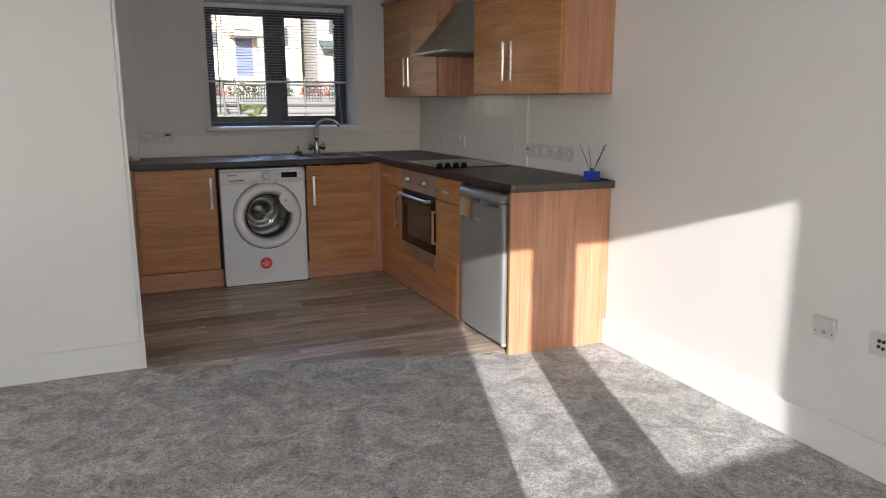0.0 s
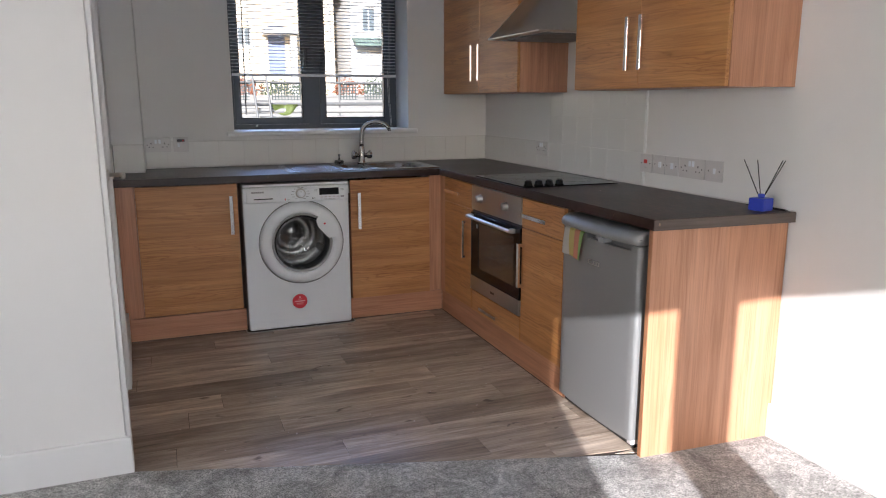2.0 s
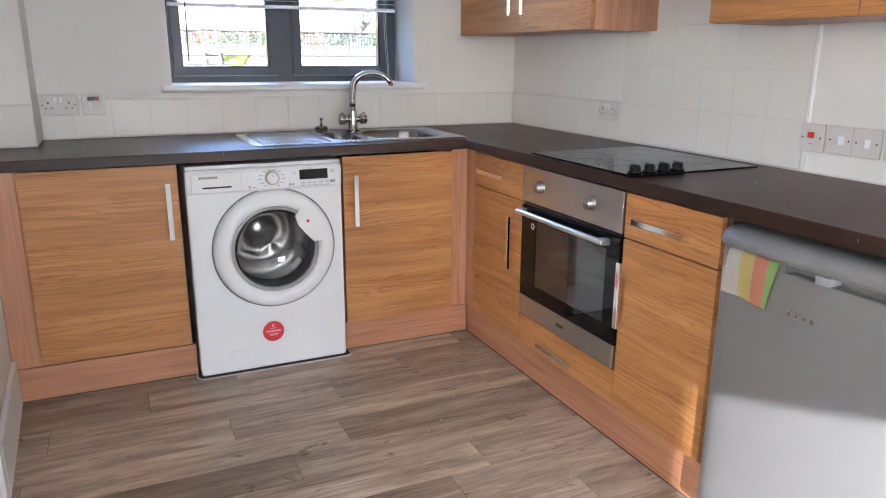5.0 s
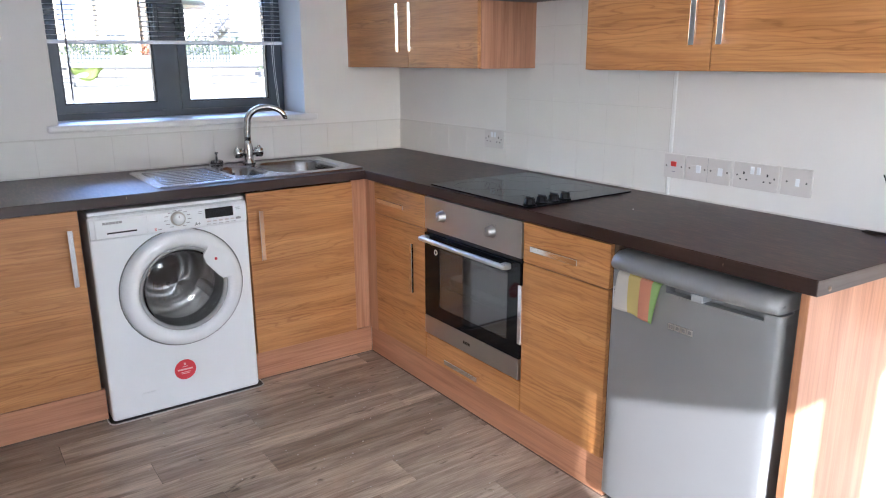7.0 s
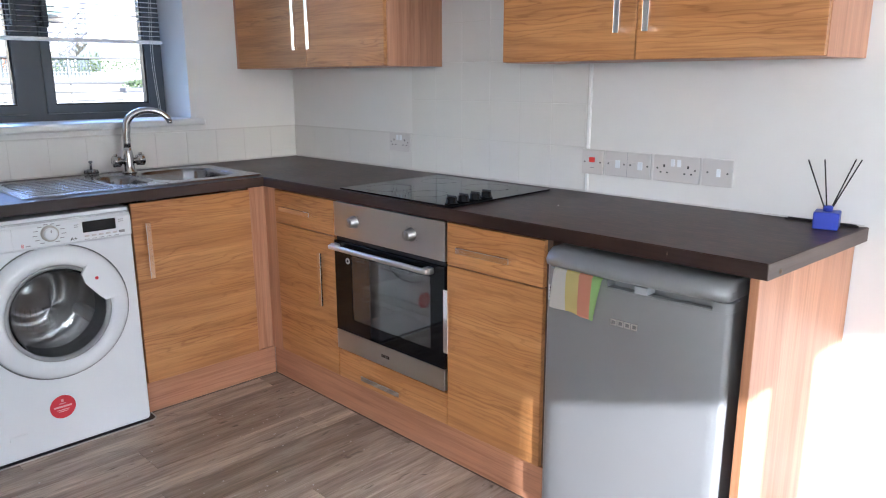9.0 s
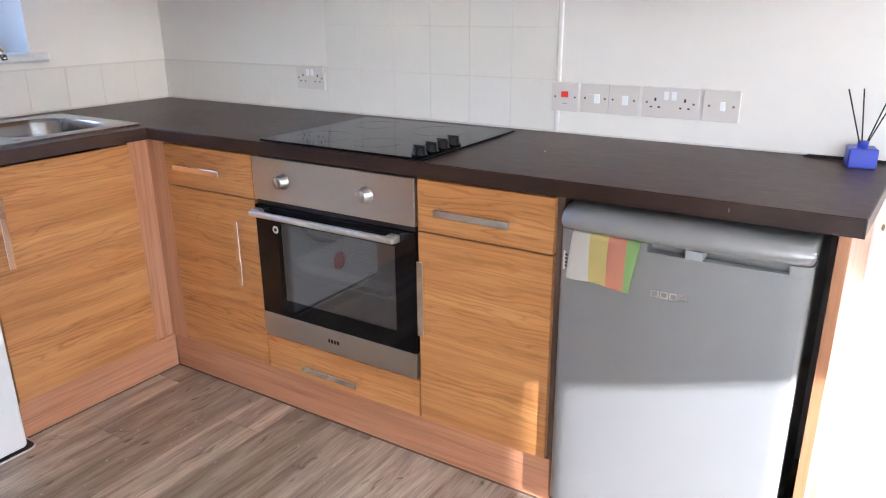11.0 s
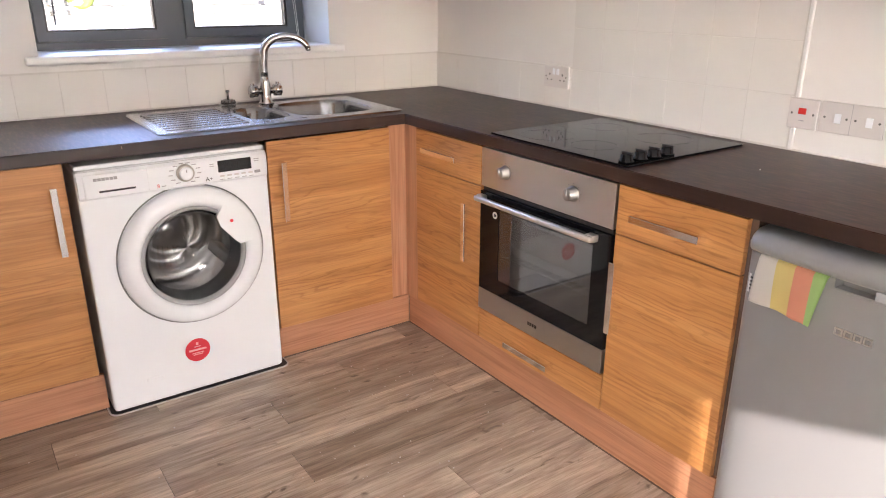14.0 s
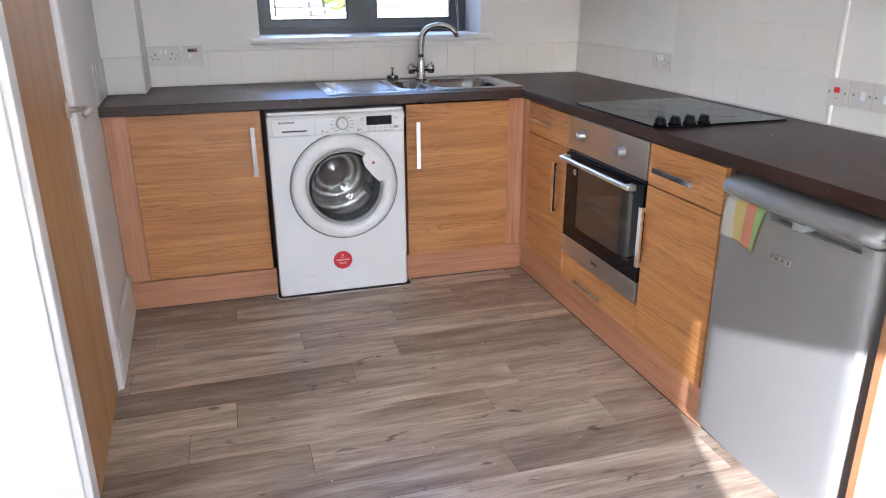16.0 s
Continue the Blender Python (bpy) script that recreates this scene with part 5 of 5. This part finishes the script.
def house(x0, x1, y, h, mat, openings, label):
    ho = thing("house", pose(0, 0, 0), label, "house", "houses across the street")
    xs = [x0, x1] + [v for o in openings for v in o[:2]]
    zs = [-0.2, h] + [v for o in openings for v in o[2:4]]
    part("wall", cells(xs, zs, lambda u, v: not any(inside(u, v, *o[:4]) for o in openings), y, y + 0.3, "xzy"), mat, ho)
    part("side_wall", solid(x0, x0 + 0.3, y + 0.301, y + 7, -0.2, h), mat, ho)
    part("side_wall", solid(x1 - 0.3, x1, y + 0.301, y + 7, -0.2, h), mat, ho)
    part("back_wall", solid(x0 + 0.301, x1 - 0.301, y + 6.7, y + 7, -0.2, h), mat, ho)
    bm = bmesh.new()
    prof = [(-0.4, h), (3.5, h + 2.6), (7.4, h), (7.4, h + 0.15), (3.5, h + 2.8), (-0.4, h + 0.15)]
    loft(bm, [[(xx, y + a, z) for a, z in prof] for xx in (x0 - 0.2, x1 + 0.2)])
    part("roof", bm, M_ROOF, ho)
    part("gutter", tube(bmesh.new(), [(x0 - 0.2, y - 0.46, h + 0.05), (x1 + 0.2, y - 0.46, h + 0.05)], 0.07, 8), M_RENDW, ho)
    part("downpipe", tube(bmesh.new(), [(x1 - 0.25, y - 0.08, h), (x1 - 0.25, y - 0.08, -0.15)], 0.05, 8), M_RENDW, ho)
    for o in openings:
        if o[4] == "window":
            far_window(ho, *o[:4], y + 0.12)
        else:
            part("door", solid(*o[:2], y + 0.10, y + 0.16, *o[2:4]), M_NAVY, ho, "navy blue door")
    return ho


house(-14.0, 9.4, 40.0, 6.6, M_BRICK, [(4.50, 5.20, 4.05, 4.95, "window"), (6.00, 6.85, 2.70, 5.05, "door"), (2.2, 3.2, 4.0, 5.2, "window"), (7.9, 8.8, 4.2, 5.3, "window"), (7.9, 8.8, 1.5, 2.7, "window"), (4.4, 5.3, 1.3, 2.5, "window"), (0.0, 1.0, 4.0, 5.2, "window"), (0.0, 1.0, 1.3, 2.6, "window")], "two-storey cream brick house across the street")
house(9.9, 34.0, 38.5, 7.6, M_RENDW, [(10.50, 11.25, 4.75, 6.0, "window"), (12.6, 13.8, 4.75, 6.0, "window"), (12.6, 13.8, 1.6, 2.9, "window"), (16.0, 17.2, 4.75, 6.0, "window"), (16.0, 17.2, 1.6, 2.9, "window"), (19.5, 20.7, 4.75, 6.0, "window"), (19.5, 20.7, 1.6, 2.9, "window")], "white rendered house across the street")
pc = thing("porch", pose(0, 0, 0), "white porch with a post against the brick house", "porch")
part("post", solid(6.95, 7.28, 38.9, 39.2, -0.15, 4.6, 0.03), M_RENDW, pc)
part("porch_roof", solid(5.7, 7.6, 38.6, 39.99, 4.6, 4.85, 0.03), M_RENDW, pc)
aw = thing("awning", pose(0, 0, 0), "dark green awning on the white house", "awning")
bm = bmesh.new()
loft(bm, [[(9.95, 38.49, 4.5), (9.95, 38.49, 4.44), (9.95, 37.5, 4.02), (9.95, 37.5, 4.10)], [(11.9, 38.49, 4.5), (11.9, 38.49, 4.44), (11.9, 37.5, 4.02), (11.9, 37.5, 4.10)]])
part("canvas", bm, M_AWN, aw)
sr = thing("outdoor_stair", pose(0, 0, 0), "steel stair with railing against the white house", "stair")
for k in range(12):
    part("step", solid(10.4 + 0.2 * k, 10.62 + 0.2 * k, 37.3, 38.3, 1.15 + 0.19 * k, 1.19 + 0.19 * k), M_GALV, sr)
part("stringer", tube(bmesh.new(), [(10.4, 37.3, 1.0), (12.8, 37.3, 3.35)], 0.06, 6), M_ROOF, sr)
part("handrail", tube(bmesh.new(), [(10.4, 37.3, 2.0), (12.8, 37.3, 4.35)], 0.035, 6), M_ROOF, sr)
for k in range(7):
    part("baluster", tube(bmesh.new(), [(10.4 + 0.4 * k, 37.3, 1.0 + 0.39 * k), (10.4 + 0.4 * k, 37.3, 2.0 + 0.39 * k)], 0.02, 6), M_ROOF, sr)

# raised garden wall with planters before the houses
gw = thing("garden_wall", pose(0, 0, 0), "white rendered terrace wall with planting on top", "wall")
part("wall", solid(-14, 34, 33.0, 33.3, -0.15, 1.50), M_GROUND, gw)
part("coping", solid(-14.02, 34.02, 32.95, 33.35, 1.501, 1.60, 0.02), M_GROUND, gw)
random.seed(5)


def bush(x, y, z, w, h, n, mat, name, label):
    bm = bmesh.new()
    for _ in range(n):
        a, rr = random.uniform(0, 6.283), math.sqrt(random.random())
        u = random.random()
        p = Vector((x + w * rr * math.cos(a), y + 0.25 * rr * math.sin(a), z + h * u * (1.05 - 0.5 * rr)))
        d = Vector((random.uniform(-1, 1), random.uniform(-1, 1), random.uniform(-0.4, 1))).normalized()
        e = d.orthogonal().normalized() * random.uniform(0.03, 0.06)
        d = d * random.uniform(0.06, 0.13)
        bm.faces.new([bm.verts.new(q) for q in (p, p + d * 0.5 + e, p + d, p + d * 0.5 - e)])
    ob = part(name, bm, mat)
    return tagged(ob, label, "plant", "", "stuff")


for x, w, h, mat in ((2.2, 0.8, 0.7, M_LEAF), (3.9, 0.9, 0.8, M_FLOWER), (5.4, 0.8, 0.7, M_LEAF), (6.8, 0.7, 0.6, M_LEAF), (8.4, 0.8, 0.8, M_FLOWER), (9.8, 0.9, 0.9, M_LEAF), (11.6, 1.0, 0.8, M_LEAF), (13.5, 1.0, 0.6, M_LEAF), (16.0, 1.2, 0.7, M_FLOWER)):
    bush(x, 33.15, 1.58, w, h, 420, mat, "planting", "orange and green planting along the terrace wall" if mat is M_FLOWER else "green planting along the terrace wall")

# scaffold rails, mesh panels, ladder and a green tarpaulin in the yard
sc = thing("scaffold", pose(0, 22.0, 0), "galvanised scaffold rails and posts in the yard", "scaffold")
for x in (0.6, 2.55, 4.55, 5.45, 6.9, 8.6, 10.2, 12.4):
    part("standard", tube(bmesh.new(), [(x, 0, -0.15), (x, 0, 2.05)], 0.026, 8), M_GALV, sc)
for z, r in ((1.24, 0.045), (1.07, 0.075), (0.86, 0.06), (1.82, 0.026)):
    part("ledger", tube(bmesh.new(), [(-4, -0.06, z), (16, -0.06, z)], r, 8), M_GROUND if r > 0.05 else M_GALV, sc)
for k, (x0, x1) in enumerate(((0.9, 2.5), (2.75, 3.0), (3.6, 4.5), (5.5, 6.0), (6.2, 7.4))):
    bm = bmesh.new()
    n = int((x1 - x0) / 0.085)
    for i in range(n + 1):
        tube(bm, [(x0 + i * 0.085, 0.05, 1.36), (x0 + i * 0.085, 0.05, 1.80)], 0.014, 4)
    for j in range(6):
        tube(bm, [(x0, 0.05, 1.36 + 0.085 * j), (x1, 0.05, 1.36 + 0.085 * j)], 0.014, 4)
    part("mesh_panel", bm, M_MESH, sc)
ld = thing("ladder", pose(3.06, 21.6, -0.15, 0, 0, 0), "aluminium ladder leaning on the scaffold", "ladder")
for x in (0.0, 0.36):
    part("stile", tube(bmesh.new(), [(x + 0.10, -0.6, 0.0), (x, 0.2, 2.15)], 0.03, 6), M_GALV, ld)
for k in range(8):
    u = (k + 0.5) / 8
    part("rung", tube(bmesh.new(), [(0.10 * (1 - u), -0.6 + 0.8 * u, 2.15 * u), (0.36 + 0.10 * (1 - u), -0.6 + 0.8 * u, 2.15 * u)], 0.018, 6), M_GALV, ld)
bm = bmesh.new()
cols = []
for i in range(15):
    u = i / 14
    dep = 0.30 * math.sin(math.pi * min(1, u * 1.05)) ** 0.8 * (0.75 + 0.25 * u) + 0.04
    cols.append([bm.verts.new((3.52 + 0.74 * u, 21.86 - 0.05 * math.sin(9 * u + 2 * v), 1.235 - dep * v)) for v in (0, 0.25, 0.5, 0.75, 1)])
for a, c in zip(cols, cols[1:]):
    for k in range(4):
        bm.faces.new((a[k], a[k + 1], c[k + 1], c[k]))
bmesh.ops.solidify(bm, geom=list(bm.faces), thickness=0.01)
tagged(part("tarpaulin", bm, M_TARP, None, "", True), "bright green tarpaulin slung from a scaffold rail", "tarpaulin")
lw = thing("low_wall", pose(0, 0, 0), "pale low wall with a mossy coping in the yard", "wall")
part("wall", solid(7.6, 14.0, 20.4, 20.7, -0.15, 1.02), M_RENDW, lw)
part("coping", solid(7.55, 14.0, 20.35, 20.75, 1.021, 1.12, 0.02), M_ROOF, lw)
bush(8.5, 20.55, 1.11, 0.9, 0.22, 320, M_LEAF, "moss", "green moss and weeds on the low wall")

# ---- tiles ----
TS, TZ = 0.1520, 0.1530
TILE_Z0 = 0.903
tile_base_b = structure("tiling_back", solid(0.662, XR - 0.001, YB - 0.0061, YB - 0.0002, TILE_Z0, TILE_Z0 + TZ + 0.006), M_GROUT, "row of off-white wall tiles under the window")
tile_base_r = structure("tiling_right", cells([4.548, 5.452, YB - 0.004], [TILE_Z0, TILE_Z0 + TZ + 0.006, TILE_Z0 + 7 * TZ], lambda u, v: v < TILE_Z0 + TZ + 0.006 or u < 5.452, XR - 0.0061, XR - 0.0002, "yzx"), M_GROUT, "off-white wall tiles behind the hob")
tile_base_l = structure("tiling_corner", solid(XL - 0.0145, 0.6595, 6.1389, 6.1448, TILE_Z0, TILE_Z0 + TZ + 0.006), M_GROUT, "off-white wall tiles round the pipe boxing")
tile_base_s = structure("tiling_side", solid(XL + 0.0002, XL + 0.0061, 5.770, 6.141, TILE_Z0, TILE_Z0 + TZ + 0.006), M_GROUT, "off-white wall tiles on the door wall")
tile_me = {}


def tile(parent, w, h, m):
    key = (round(w, 4), round(h, 4))
    if key not in tile_me:
        me = bpy.data.meshes.new("tile")
        bmt = solid(0, w, -0.0072, -0.0050, 0, h, 0.0009, 1)
        bmesh.ops.recalc_face_normals(bmt, faces=bmt.faces)
        bmt.to_mesh(me)
        bmt.free()
        me.materials.append(M_TILE)
        tile_me[key] = me
    ob = new("tile", tile_me[key])
    ob.parent = parent
    ob.matrix_basis = m


G = 0.0017
x = 2.912
while x > 0.70:
    x0 = max(x - TS, 0.664)
    tile(tile_base_b, x - x0 - G, TZ - G, pose(x0 + G, YB - 0.0005, TILE_Z0 + G))
    x -= TS
y = 4.552
k = 0
while y < YB - 0.02:
    y1 = min(y + TS, YB - 0.010)
    for j in range(7 if k < 6 else 1):
        tile(tile_base_r, y1 - y - G, TZ - G, pose(XR - 0.0005, y1, TILE_Z0 + j * TZ + G, 0, 0, -90))
    y += TS
    k += 1
tile(tile_base_l, 0.160, TZ - G, pose(XL - 0.0115, 6.1450 - 0.0005, TILE_Z0 + G))
for k in range(2):
    tile(tile_base_s, TS - G, TZ - G, pose(XL + 0.0005, 5.836 + k * TS, TILE_Z0 + G, 0, 0, 90))
tile_base_s.matrix_basis = SKEW
for z0, z1 in ((ZT + 0.004, EZ - 0.001), (EZ + 0.087, 1.344)):
    structure("tile_trim", solid(XR - 0.011, XR - 0.0002, 4.536, 4.5475, z0, z1, 0.003), M_TRIM, "white plastic tile edge strip")

# ---- vinyl planks ----
PW, PL, PY = 0.1597, 0.980, 4.235
offsets = {0: 0.733, 1: 1.143, 2: 0.786, 3: 0.932, 4: 0.372, 5: 0.572, 6: 0.220, 7: 0.630, 8: 0.95, 9: 0.30, -1: 0.36, -2: 0.86, -3: 0.1, -4: 0.5}


def clip_plank(x0, x1, y0, y1):
    """The plank's outline, cut along the slanting threshold and the walls."""
    x0, x1, y1 = max(x0, XL - 0.03), min(x1, XR), min(y1, YB - 0.02)
    if x1 - x0 < 0.01 or y1 - y0 < 0.01:
        return []
    pts = [(x0, y0), (x1, y0), (x1, y1), (x0, y1)]
    out = []
    side = lambda p: p[1] - max(edge_y(p[0]) + 0.003, 3.703)
    for a, c in zip(pts, pts[1:] + pts[:1]):
        da, dc = side(a), side(c)
        if da >= 0:
            out.append(a)
        if da * dc < 0:
            t = da / (da - dc)
            out.append((a[0] + t * (c[0] - a[0]), a[1] + t * (c[1] - a[1])))
    return out


for r in range(-4, 14):
    y0 = PY + r * PW
    ox = offsets.get(r, (r * 0.37) % PL)
    for n in range(-1, 4):
        x0 = ox + (n - 0) * PL
        pts = clip_plank(x0 + 0.0010, x0 + PL - 0.0010, y0 + 0.0010, y0 + PW - 0.0010)
        if len(pts) < 3:
            continue
        cx, cy = x0 + PL / 2, y0 + PW / 2
        pk = part("plank", prism([(px - cx, py - cy) for px, py in pts], -0.0024, 0.0), M_PLANK, vinyl)
        pk.location = (cx, cy, 0.0)
